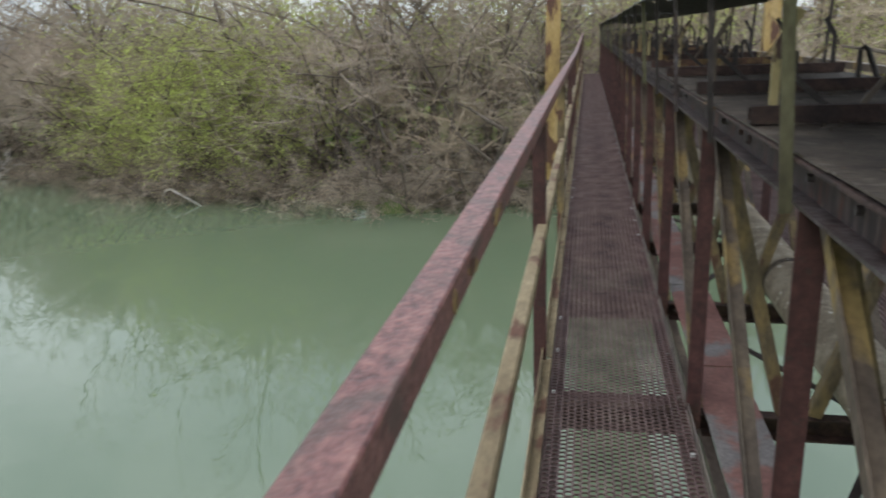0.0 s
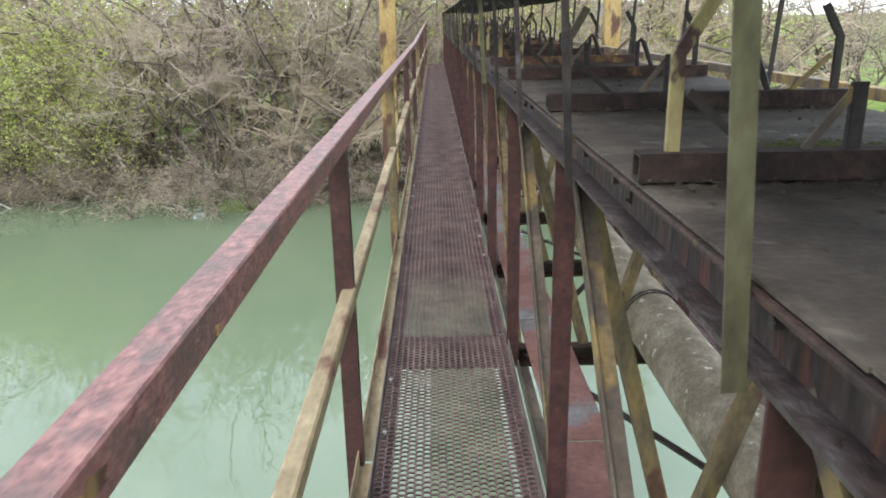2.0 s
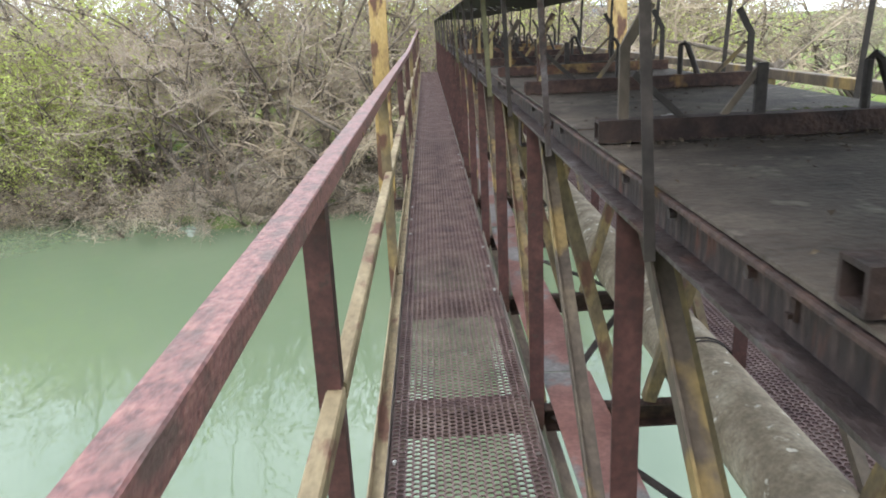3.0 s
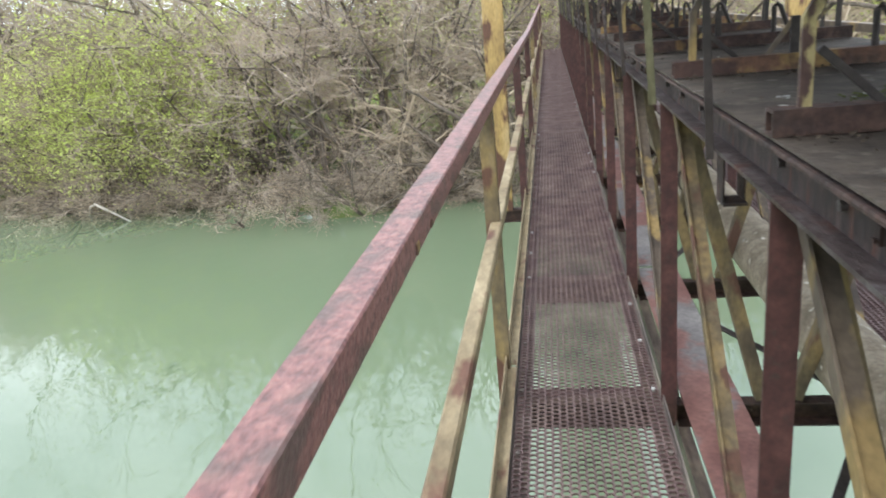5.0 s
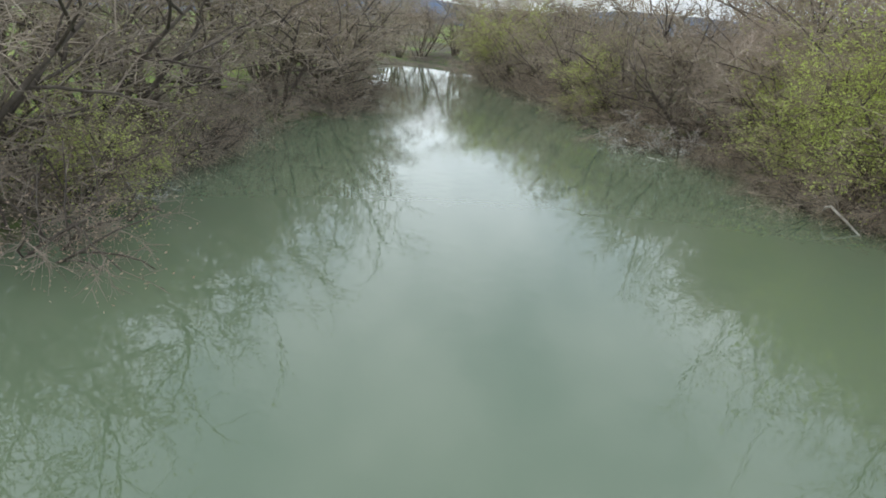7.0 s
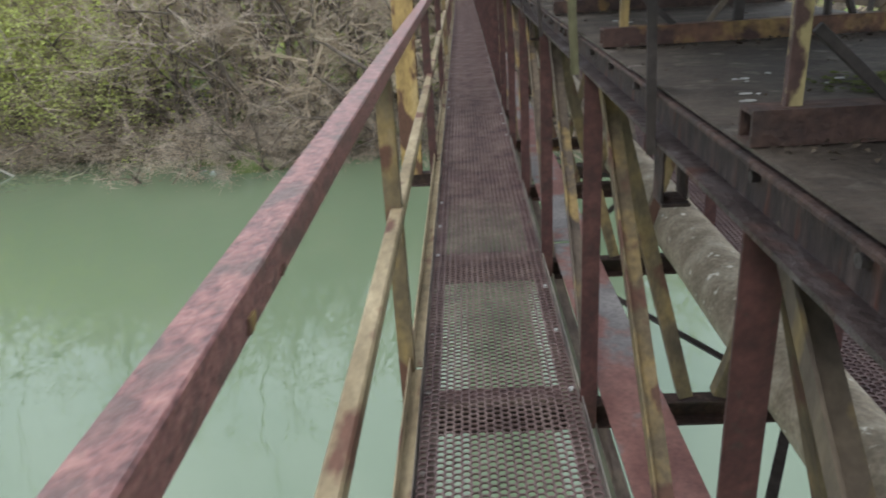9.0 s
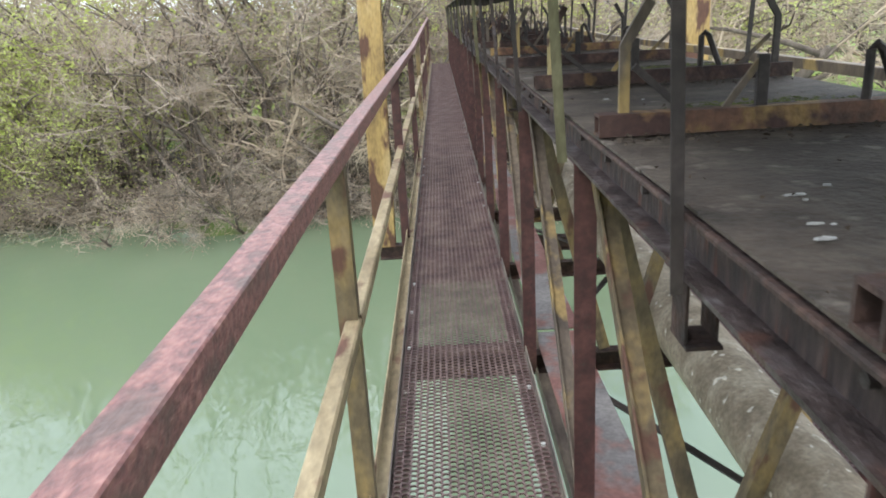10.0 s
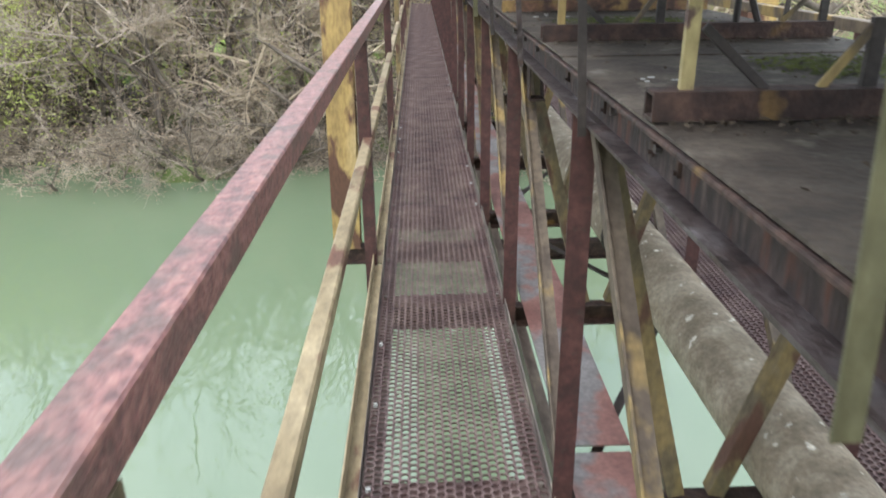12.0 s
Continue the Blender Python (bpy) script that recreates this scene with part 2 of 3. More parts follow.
wb_.inputs["Strength"].default_value, wb_.inputs["Distance"].default_value = 0.08, 0.06
l_.new(co_.outputs["Object"], w1.inputs["Vector"])
l_.new(co_.outputs["Object"], w2.inputs["Vector"])
l_.new(w1.outputs["Fac"], wa.inputs[0])
l_.new(w2.outputs["Fac"], wa.inputs[1])
l_.new(wa.outputs[0], wb_.inputs["Height"])
l_.new(wb_.outputs[0], bs_.inputs["Normal"])

# ---------------------------------------------------------------- mesh helpers


def put(name, bm, material, parent=None, label="", smooth=False):
    """Links a bmesh as one mesh object."""
    me = bpy.data.meshes.new(name)
    bm.to_mesh(me)
    bm.free()
    return put_mesh(name, me, material, parent, label, smooth)


def put_mesh(name, me, material, parent=None, label="", smooth=False):
    if not me.materials:
        me.materials.append(material)
    if smooth:
        for p in me.polygons:
            p.use_smooth = True
    ob = new(name, me)
    if parent:
        ob.parent = parent
    return tagged(ob, label)


def empty(name, m=None):
    ob = new(name)
    ob.empty_display_size = 0.1
    if m is not None:
        ob.matrix_world = m
    return ob


def axes(a, b, up):
    d = (b - a).normalized()
    s = d.cross(Vector(up))
    s = s.normalized() if s.length > 1e-5 else Vector((1, 0, 0))
    return d, s, s.cross(d).normalized()


def prof(bm, a, b, outline, up=(0, 0, 1)):
    """Sweeps an outline of (sideways, upwards) corners from a to b."""
    a, b = Vector(a), Vector(b)
    d, s, t = axes(a, b, up)
    r0 = [bm.verts.new(a + s * u + t * v) for u, v in outline]
    r1 = [bm.verts.new(b + s * u + t * v) for u, v in outline]
    n = len(outline)
    for i in range(n):
        bm.faces.new((r0[i], r0[(i + 1) % n], r1[(i + 1) % n], r1[i]))
    bm.faces.new(r0[::-1])
    bm.faces.new(r1)
    return bm


def flat(w, h):
    c = min(w, h) * 0.12
    w, h = w / 2, h / 2
    return [(-w + c, -h), (w - c, -h), (w, -h + c), (w, h - c), (w - c, h), (-w + c, h), (-w, h - c), (-w, -h + c)]


def angle(w, h, t):
    """An L with its corner at the origin, legs to +side and +up."""
    return [(0, 0), (w, 0), (w, t), (t, t), (t, h), (0, h)]


def channel(w, h, t):
    """A U lying on its side: web at side 0, flanges to +side."""
    return [(0, 0), (w, 0), (w, t), (t, t), (t, h - t), (w, h - t), (w, h), (0, h)]


def ibeam(w, h, t):
    x = w / 2
    return [(-x, 0), (x, 0), (x, t), (t / 2, t), (t / 2, h - t), (x, h - t), (x, h), (-x, h), (-x, h - t), (-t / 2, h - t), (-t / 2, t), (-x, t)]


def ring(k, r):
    return [(r * math.cos(2 * math.pi * i / k), r * math.sin(2 * math.pi * i / k)) for i in range(k)]


def tube(bm, pts, radii, k=5, cap=True):
    """A round limb through points."""
    rows = []
    for i, p in enumerate(pts):
        a, b = pts[max(i - 1, 0)], pts[min(i + 1, len(pts) - 1)]
        d, s, t = axes(a, b, (0.13, 0.21, 0.97))
        rows.append([bm.verts.new(p + s * u + t * v) for u, v in ring(k, radii[i])])
    for q, r in zip(rows, rows[1:]):
        for i in range(k):
            bm.faces.new((q[i], q[(i + 1) % k], r[(i + 1) % k], r[i]))
    if cap:
        bm.faces.new(rows[0][::-1])
        bm.faces.new(rows[-1])


def bolt(bm, p, r=0.011, h=0.011, axis=(0, 0, 1)):
    p = Vector(p)
    prof(bm, p, p + Vector(axis) * h, ring(6, r), (0.3, 0.8, 0.1))


def slab(bm, lo, hi):
    prof(bm, ((lo[0] + hi[0]) / 2, lo[1], (lo[2] + hi[2]) / 2), ((lo[0] + hi[0]) / 2, hi[1], (lo[2] + hi[2]) / 2), flat(hi[0] - lo[0], hi[2] - lo[2]))


rng = random.Random(4)


def rj(s):
    return rng.uniform(-s, s)


# ---------------------------------------------------------------- the footbridge
P = 1.31                      # bay length
K0, K1 = -4, 19               # bays
Y0, Y1 = K0 * P, K1 * P
W = 0.576                     # walkway width
CX = 1.007                    # middle of the bridge
ZC, ZD = 1.128, 1.230          # chord underside, deck top


def mx(x, side):
    """x mirrored to the far side of the bridge."""
    return x if side == 0 else 2 * CX - x


def mesh_panel():
    """One bay of expanded metal: staggered hexagonal openings between deep strands."""
    cols, rows, dep, hole = 20, 46, 0.007, 0.74
    c, r = (W - 0.03) / cols, P / rows
    verts, faces = [], []
    shape = [(-2 / 3, 0), (-1 / 3, -0.5), (1 / 3, -0.5), (2 / 3, 0), (1 / 3, 0.5), (-1 / 3, 0.5)]
    for i in range(cols):
        for j in range(rows):
            cx, cy = 0.015 + c * (i + 0.5), r * (j + (0.5 if i % 2 else 0.0))
            b = len(verts)
            for s, z in ((1.0, 0.0), (hole, 0.0), (hole, -dep)):
                for u, v in shape:
                    verts.append((cx + u * c * s, cy + v * r * s, z - (0.003 if v < 0 else 0)))
            for a in range(6):
                d = (a + 1) % 6
                faces.append((b + a, b + d, b + 6 + d, b + 6 + a))
                faces.append((b + 6 + a, b + 6 + d, b + 12 + d, b + 12 + a))
    me = bpy.data.meshes.new("mesh_panel")
    me.from_pydata(verts, [], faces)
    me.update()
    return me


def seam_mesh():
    """The lap between two sheets: two layers of metal over a cross bar."""
    bm = bmesh.new()
    slab(bm, (0.02, -0.042, -0.034), (W - 0.02, 0.042, -0.013))
    me = bpy.data.meshes.new("lap_bar")
    bm.to_mesh(me)
    bm.free()
    return me


PANEL, SEAM = mesh_panel(), seam_mesh()
for side in (0, 1):
    fl = tagged(empty("walkway_floor", pose(mx(0, side) - (W if side else 0), 0, 0)),
                "walkway floor of brown rusted expanded metal sheets", "walkway floor", kind="structure")
    for k in range(K0, K1) if side == 0 else range(-2, 8):
        o = put_mesh("grating_sheet", PANEL, MESH, fl)
        o.location = (0, k * P, 0)
        o = put_mesh("lap_bar", SEAM, MESH, fl)
        o.location = (0, k * P, 0)
    for nm, x, s in (("edge_angle", 0.0, 1), ("edge_angle", W, -1)):
        bm = bmesh.new()
        a = [(u * s, v) for u, v in angle(0.068, 0.034, 0.005)]
        prof(bm, (x, Y0, -0.017), (x, Y1, -0.017), a if s == 1 else a[::-1])
        put(nm, bm, EDGE, fl)
    # backing sheet added so the far grating reads as solid and darker
    if side:
        bm = bmesh.new()
        slab(bm, (0.03, Y0, -0.032), (W - 0.03, Y1, -0.024))
        put("floor_plate", bm, MESH, fl)
    for k in range(K0, min(K1, 9)) if side == 0 else range(0):
        for x in (0.03, W - 0.03):
            for dy in (0.0, 0.44, 0.87):
                bm = bmesh.new()
                bolt(bm, (x, k * P + dy, -0.006), 0.009, 0.012)
                put("bolt_head", bm, PALE if (k + int(x * 9)) % 3 == 0 else EDGE, fl)

# handrails
POSTS = [-4.9, -2.6, 0.03, 2.565, 5.30, 8.1, 10.8, 13.4, 16.0, 18.6, 21.2, 23.8]


YK = 8.9                      # from here on the top rail climbs


def rise(y):
    return max(0.0, y - YK) * 0.016


def rail_post(h):
    bm = bmesh.new()
    prof(bm, (0, 0, -0.16), (0, 0, 1.145 + h), [(u - 0.026, v - 0.026) for u, v in angle(0.052, 0.052, 0.006)], (0, 1, 0))
    return bm


for side in (0, 1):
    q = -1 if side == 0 else 1
    X = mx(-0.0295, side)
    hr = tagged(empty("handrail", pose(X, 0, 0)), "rusty red steel handrail with worn paint and yellowish lower rails" if side == 0 else "grey-brown steel handrail with yellowish lower rails", "handrail", kind="structure")
    bm = bmesh.new()
    rail = [(-0.023, 0), (0.023, 0), (0.025, 0.003), (0.0255, 0.047), (0.023, 0.050), (-0.023, 0.050), (-0.0255, 0.047), (-0.025, 0.003)]
    prof(bm, (0, Y0, 1.145), (0, YK, 1.145), rail)
    prof(bm, (0, YK + 0.001, 1.145), (0, Y1, 1.145 + rise(Y1)), rail)
    put("top_rail", bm, RAIL if side == 0 else GREYP, hr, "worn red top rail with dark rust patches" if side == 0 else "grey-brown top rail with ochre traces")
    for y, z, w, h in ((-2.06, 0.024, 0.022, 0.018), (-1.92, 0.028, 0.034, 0.018), (-1.88, 0.014, 0.02, 0.012), (-1.62, 0.028, 0.042, 0.018), (-1.56, 0.03, 0.024, 0.016), (-1.25, 0.012, 0.012, 0.009), (0.98, 0.014, 0.02, 0.012), (1.12, 0.01, 0.012, 0.008)) if side == 0 else ():
        bm = bmesh.new()
        rim = [(w * math.cos(k * 0.57) * rng.uniform(0.4, 1.1), h * math.sin(k * 0.57) * rng.uniform(0.4, 1.1)) for k in range(11)]
        rim = [(u, min(max(v, 0.004 - z), 0.042 - z)) for u, v in rim]
        prof(bm, (0.0242, y, 1.146 + z * 0.85), (0.0268, y, 1.146 + z * 0.85), rim)
        put("paint_chip", bm, OCHRE, hr, "patch of older yellow paint showing through")
    for i, y in enumerate(POSTS):
        ob = put("rail_post", rail_post(rise(y)), YEL if i % 3 == 0 else RED, hr)
        ob.location = (0.0, y, 0)
    for a, b in zip(POSTS, POSTS[1:]):
        bm = bmesh.new()
        prof(bm, (-q * 0.012, a + 0.01, 0.72), (-q * 0.012, b - 0.01, 0.72), flat(0.042, 0.045))
        put("middle_rail", bm, TAN, hr, "pale tan flaking middle rail")
        bm = bmesh.new()
        prof(bm, (-q * 0.03, a + 0.01, 0.17), (-q * 0.03, b - 0.01, 0.17), [(u - 0.02, v - 0.03) for u, v in angle(0.04, 0.062, 0.005)])
        put("lower_rail", bm, TAN, hr, "pale tan flaking lower rail")

# trusses: chord, uprights, diagonals
for side in (0, 1):
    q = 1 if side == 0 else -1
    X = mx(0.60, side)
    tr = tagged(empty("side_truss", pose(X, 0, 0)), "side truss of dark channel chord with rusty red uprights and yellow diagonals", "truss", kind="structure")
    hh, t = ZD - ZC - 0.008, 0.008
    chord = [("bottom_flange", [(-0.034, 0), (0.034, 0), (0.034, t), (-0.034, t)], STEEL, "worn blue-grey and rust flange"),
             ("web", [(0.006, t), (0.014, t), (0.014, hh - t), (0.006, hh - t)], WEB, "flaking rusty web, darkened in colour for shade"),
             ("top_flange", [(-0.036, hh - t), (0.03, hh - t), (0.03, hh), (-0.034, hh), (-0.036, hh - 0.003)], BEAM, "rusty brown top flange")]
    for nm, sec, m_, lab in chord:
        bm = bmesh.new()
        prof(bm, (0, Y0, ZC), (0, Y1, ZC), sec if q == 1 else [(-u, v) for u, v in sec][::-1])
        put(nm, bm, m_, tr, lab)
    bm = bmesh.new()
    prof(bm, (0.02 * q, Y0, -0.16), (0.02 * q, Y1, -0.16), angle(0.06, 0.06, 0.007) if q == 1 else [(-u, v) for u, v in angle(0.06, 0.06, 0.007)][::-1])
    put("bottom_chord", bm, EDGE, tr)
    for k in range(K0, K1 + 1):
        y = k * P - 0.05
        bm = bmesh.new()
        prof(bm, (0.0, y, -0.12), (0.0, y, ZC), [(u - 0.024, v - 0.024) for u, v in angle(0.058, 0.058, 0.006)], (0, 1, 0))
        put("upright", bm, RED, tr)
        if k > K0:
            bm = bmesh.new()
            prof(bm, (0.028 * q, y - P + 0.10, -0.06), (0.03 * q, y - 0.01, ZC - 0.004), [(u - 0.025, v - 0.006) for u, v in angle(0.05, 0.034, 0.006)], (0, -1, 0.5))
            put("diagonal", bm, YEL if k % 4 == 2 else GREYP, tr)

    if side == 0:
        for yb in (-1.93, 1.87, 4.95):
            bm = bmesh.new()
            for lo, hi in (((0.018, -0.035, -0.165), (0.023, 0.035, 0.0)), ((0.068, -0.035, -0.16), (0.073, 0.035, 0.0)), ((0.018, -0.045, -0.172), (0.078, 0.04, -0.165))):
                slab(bm, (lo[0], yb + lo[1], ZC + lo[2]), (hi[0], yb + hi[1], ZC + hi[2]))
            put("hanger_bracket", bm, BEAM, tr, "short rusty channel hanging below the chord")
    for yc in (-0.7, 0.9, 3.24, 3.37, 3.72, 4.12, 6.2):
        bm = bmesh.new()
        slab(bm, (min(0.0, 0.008 * q), yc - 0.006, ZC + 0.030), (max(0.0, 0.008 * q), yc + 0.006, ZC + 0.056))
        slab(bm, (min(-0.006 * q, 0.002 * q), yc - 0.004, ZC + 0.034), (max(-0.006 * q, 0.002 * q), yc + 0.004, ZC + 0.040))
        put("cable_clip", bm, BEAM, tr, "small rusty lug")
    for k in range(K0, 12):
        for dy in (0.0, 0.33, 0.72, 1.02):
            bm = bmesh.new()
            bolt(bm, (0.007 * q, k * P + dy, ZC + 0.05 + (0.02 if dy == 0.33 else 0)), 0.009, 0.012, (-q, 0, 0))
            put("rivet_head", bm, STEEL, tr)

# inner cross frames that carry the pipe
for k in range(K0, K1 + 1):
    y = k * P + 0.03
    fr = tagged(empty("cross_frame", pose(CX, y, 0)), "cross frame of rusty floor beam and yellow raking struts", "cross frame", "cross frames", kind="structure")
    bm = bmesh.new()
    prof(bm, (-1.03, 0, -0.155), (1.03, 0, -0.155), channel(0.06, 0.10, 0.007))
    put("floor_beam", bm, BEAM, fr)
    for s in (-1, 1):
        bm = bmesh.new()
        prof(bm, (s * 0.38, -0.09, ZC + 0.01), (s * 0.06, -0.03, -0.045), [(u - 0.02, v - 0.02) for u, v in angle(0.05, 0.05, 0.006)], (0, 1, 0))
        put("raking_strut", bm, YEL, fr)
    if k < K1:
        bm = bmesh.new()
        e = 0.33 if k % 2 else -0.33
        prof(bm, (-e, 0.05, -0.10), (e, P - 0.03, -0.10), flat(0.035, 0.008))
        put("wind_brace", bm, DARK, fr)

# flat plates beside the walkway
strip = tagged(empty("service_plate", pose(0.768, 0, 0)), "row of flat steel plates, red and grey patches, laid on the floor beams", "steel plate", kind="structure")
for a, b in ((-5.2, -1.9), (-1.89, 0.42), (0.43, 1.6), (1.61, 4.13), (4.17, 7.9), (7.91, 12.0), (12.01, 18.0), (18.01, 24.8)):
    bm = bmesh.new()
    prof(bm, (rj(0.012), a, -0.05 + rj(0.003)), (rj(0.012), b, -0.05), [(-0.11, 0), (0.11, 0), (0.11, 0.006), (-0.11, 0.006)])
    put("plate", bm, STRIP, strip)

# water main
bm = bmesh.new()
R = 0.135
pts = [Vector((1.28 + 0.006 * math.sin(i * 1.3), Y0 + (Y1 - Y0) * i / 20, R - 0.05)) for i in range(21)]
tube(bm, pts, [R] * 21, 28)
pipe = empty("water_pipe", pose(0, 0, 0))
tagged(pipe, "thick grey weathered pipe with stains, resting on the floor beams", "pipe")
put("pipe_wall", bm, PIPE, pipe, smooth=True)
for y in (-0.35, 1.28, 5.7, 8.6, 11.5):
    bm = bmesh.new()
    for s in (0, 0.03):
        tube(bm, [Vector((1.28 + (R + 0.004) * math.cos(a), y + s, R - 0.05 + (R + 0.004) * math.sin(a))) for a in [math.pi * 2 * i / 22 for i in range(23)]], [0.004] * 23, 5)
    put("wire_tie", bm, DARK, pipe)

# deck on top of the trusses
dk = tagged(empty("deck", pose(CX, 0, 0)), "deck of sooty dark steel plates with moss and droppings", "deck", kind="structure")
y, i = Y0, 0
while y < Y1 - 0.1:
    ln = (1.62, 2.1, 1.85)[i % 3]
    bm = bmesh.new()
    e = min(y + ln - 0.006, Y1)
    z = ZD - 0.004 + (0.003 if i % 2 else 0)
    prof(bm, (0, y, z), (0, e, z), [(-0.437, 0), (0.437, 0), (0.437, 0.005), (-0.437, 0.005)])
    put("deck_plate", bm, DECK, dk)
    y += ln
    i += 1

ZB = ZD + 0.006
BEAMS = [-3.9, -2.88, -1.87, -0.86, 0.11, 1.27, 2.28, 3.3, 4.36, 5.42, 6.48, 7.54, 8.6, 9.66, 10.72, 11.78, 12.84, 13.9, 14.96, 16.02, 17.08, 18.14, 19.2, 20.26, 21.32, 22.38]


def hook(x, h, lean, w=0.021):
    """A flat upright whose top is bent sideways, in one piece."""
    bm = bmesh.new()
    pts = [Vector((x, 0, 0)), Vector((x, 0, h)), Vector((x + lean * 0.012, 0, h + 0.02)), Vector((x + lean * 0.05, 0, h + 0.085))]
    e = w / 2
    out = [(-e, -0.007), (e, -0.007), (e, 0.005), (e - 0.004, 0.005), (e - 0.004, -0.003), (-e, -0.003)]
    rows = []
    for i, p in enumerate(pts):
        d, s_, t_ = axes(pts[max(i - 1, 0)], pts[min(i + 1, 3)], (0, 1, 0))
        rows.append([bm.verts.new(p + s_ * u + t_ * v) for u, v in out])
    for q, r in zip(rows, rows[1:]):
        for i in range(6):
            bm.faces.new((q[i], q[(i + 1) % 6], r[(i + 1) % 6], r[i]))
    bm.faces.new(rows[0][::-1])
    bm.faces.new(rows[-1])
    bmesh.ops.recalc_face_normals(bm, faces=bm.faces)
    return bm


def box_beam(L, s):
    """A hollow square tube with an open near end."""
    bm = bmesh.new()
    h, t = s * 0.95, 0.006
    o = [(-s / 2, 0), (s / 2, 0), (s / 2, h), (-s / 2, h)]
    n = [(-s / 2 + t, t), (s / 2 - t, t), (s / 2 - t, h - t), (-s / 2 + t, h - t)]
    def loop(x, pts):
        return [bm.verts.new((x, u, v)) for u, v in pts]
    a, b, c, d = loop(0, o), loop(L, o), loop(0, n), loop(0.12, n)
    for i in range(4):
        k = (i + 1) % 4
        bm.faces.new((a[i], a[k], b[k], b[i]))
        bm.faces.new((a[k], a[i], c[i], c[k]))
        bm.faces.new((c[k], c[i], d[i], d[k]))
    bm.faces.new(b)
    bm.faces.new(d)
    bmesh.ops.recalc_face_normals(bm, faces=bm.faces)
    return bm


for n, y in enumerate(BEAMS):
    sup = tagged(empty("cable_support", pose(0.566, y, ZB, 0, 0, rj(1.2))), "rusty hollow beam with bent flat iron cable hooks, on the deck", "cable support", "cable supports")
    s = 0.048
    top = s * 0.95 - 0.002
    put("box_beam", box_beam(0.85 + rj(0.02), s), OCHREBEAM if n in (6, 9) else BEAM, sup)
    for x, h, ln, m in ((0.055, 0.14, 1, PEEL if n % 2 else GREYP), (0.81, 0.145, -1, DARK)):
        ob = put("hook", hook(x, h + rj(0.01), ln), m, sup)
        ob.location.z = top
    for xa, xb, m in ((0.075, 0.18, DARK), (0.79, 0.69, GREYP), (0.335, 0.265, GREYP)):
        bm = bmesh.new()
        prof(bm, (xa, 0.0, top + 0.095), (xb, 0.0, top), flat(0.014, 0.008), (0, 1, 0))
        put("brace", bm, m, sup)
    bm = bmesh.new()
    prof(bm, (0.34, 0, top), (0.34, 0, top + 0.105), flat(0.024, 0.014), (0, 1, 0))
    put("stub_post", bm, DARK, sup)
    bm = bmesh.new()
    tube(bm, [Vector(p) for p in ((0.56, 0, top), (0.56, 0, top + 0.10), (0.572, 0, top + 0.112), (0.585, 0, top + 0.10), (0.625, 0, top))], [0.010] * 5, 6)
    put("stirrup", bm, DARK, sup)

# moss, leaf litter and droppings on the deck
for x, y, r in ((1.03, -0.64, 0.16), (1.17, 0.36, 0.15), (1.05, 1.6, 0.17), (1.08, 2.57, 0.18), (1.23, 3.82, 0.2), (0.98, 4.92, 0.2)):
    bm = bmesh.new()
    for i in range(900):
        a, d = rng.uniform(0, 6.28), r * math.sqrt(rng.random()) * rng.uniform(0.5, 1.1)
        px, py, q = d * math.cos(a) * 1.5, d * math.sin(a), rng.uniform(0.004, 0.010)
        vs = [bm.verts.new((px + q * math.cos(k * 1.26 + a) * rng.uniform(0.6, 1.4), py + q * math.sin(k * 1.26 + a) * rng.uniform(0.6, 1.4), 0)) for k in range(5)]
        tip = bm.verts.new((px + rj(0.004), py + rj(0.004), q * rng.uniform(0.15, 0.6)))
        for k in range(5):
            bm.faces.new((vs[k], vs[(k + 1) % 5], tip))
    ob = put("moss_patch", bm, MOSS)
    ob.location = (x, y, ZB)
    tagged(ob, "olive green moss cushion growing on the deck plates", "moss", "moss on the deck", "stuff")
for x, y, r, n in ((0.73, 1.72, 0.06, 8), (0.69, 1.54, 0.04, 5), (0.83, 1.62, 0.06, 6), (0.77, 2.85, 0.05, 5), (0.72, 3.64, 0.06, 7), (0.98, -0.47, 0.05, 4), (0.79, 0.44, 0.06, 7), (0.73, 5.2, 0.07, 7)):
    for i in range((n + 1) // 2):
        bm = bmesh.new()
        q = rng.uniform(0.002, 0.006)
        vs = [bm.verts.new((2.0 * q * math.cos(k * 0.78) * rng.uniform(0.5, 1.2), q * math.sin(k * 0.78) * rng.uniform(0.5, 1.2), 0.0012)) for k in range(8)]
        lo = [bm.verts.new((v.co.x * 1.15, v.co.y * 1.15, -0.001)) for v in vs]
        bm.faces.new(vs)
        for k in range(8):
            bm.faces.new((lo[k], lo[(k + 1) % 8], vs[(k + 1) % 8], vs[k]))
        ob = put("bird_dropping", bm, PALE)
        ob.location = (x + rj(r), y + rj(r), ZB + 0.0015)
        tagged(ob, "dried white bird dropping on the deck plate", "dropping", "droppings on the deck")

# dead leaves and rust flakes swept against the beams
LITTER = mat("leaf_litter", [(0.3, (0.03, 0.022, 0.016)), (0.55, (0.085, 0.062, 0.042)), (0.75, (0.2, 0.16, 0.11))], 30, 0.9, bump=0)
verts, faces = [], []
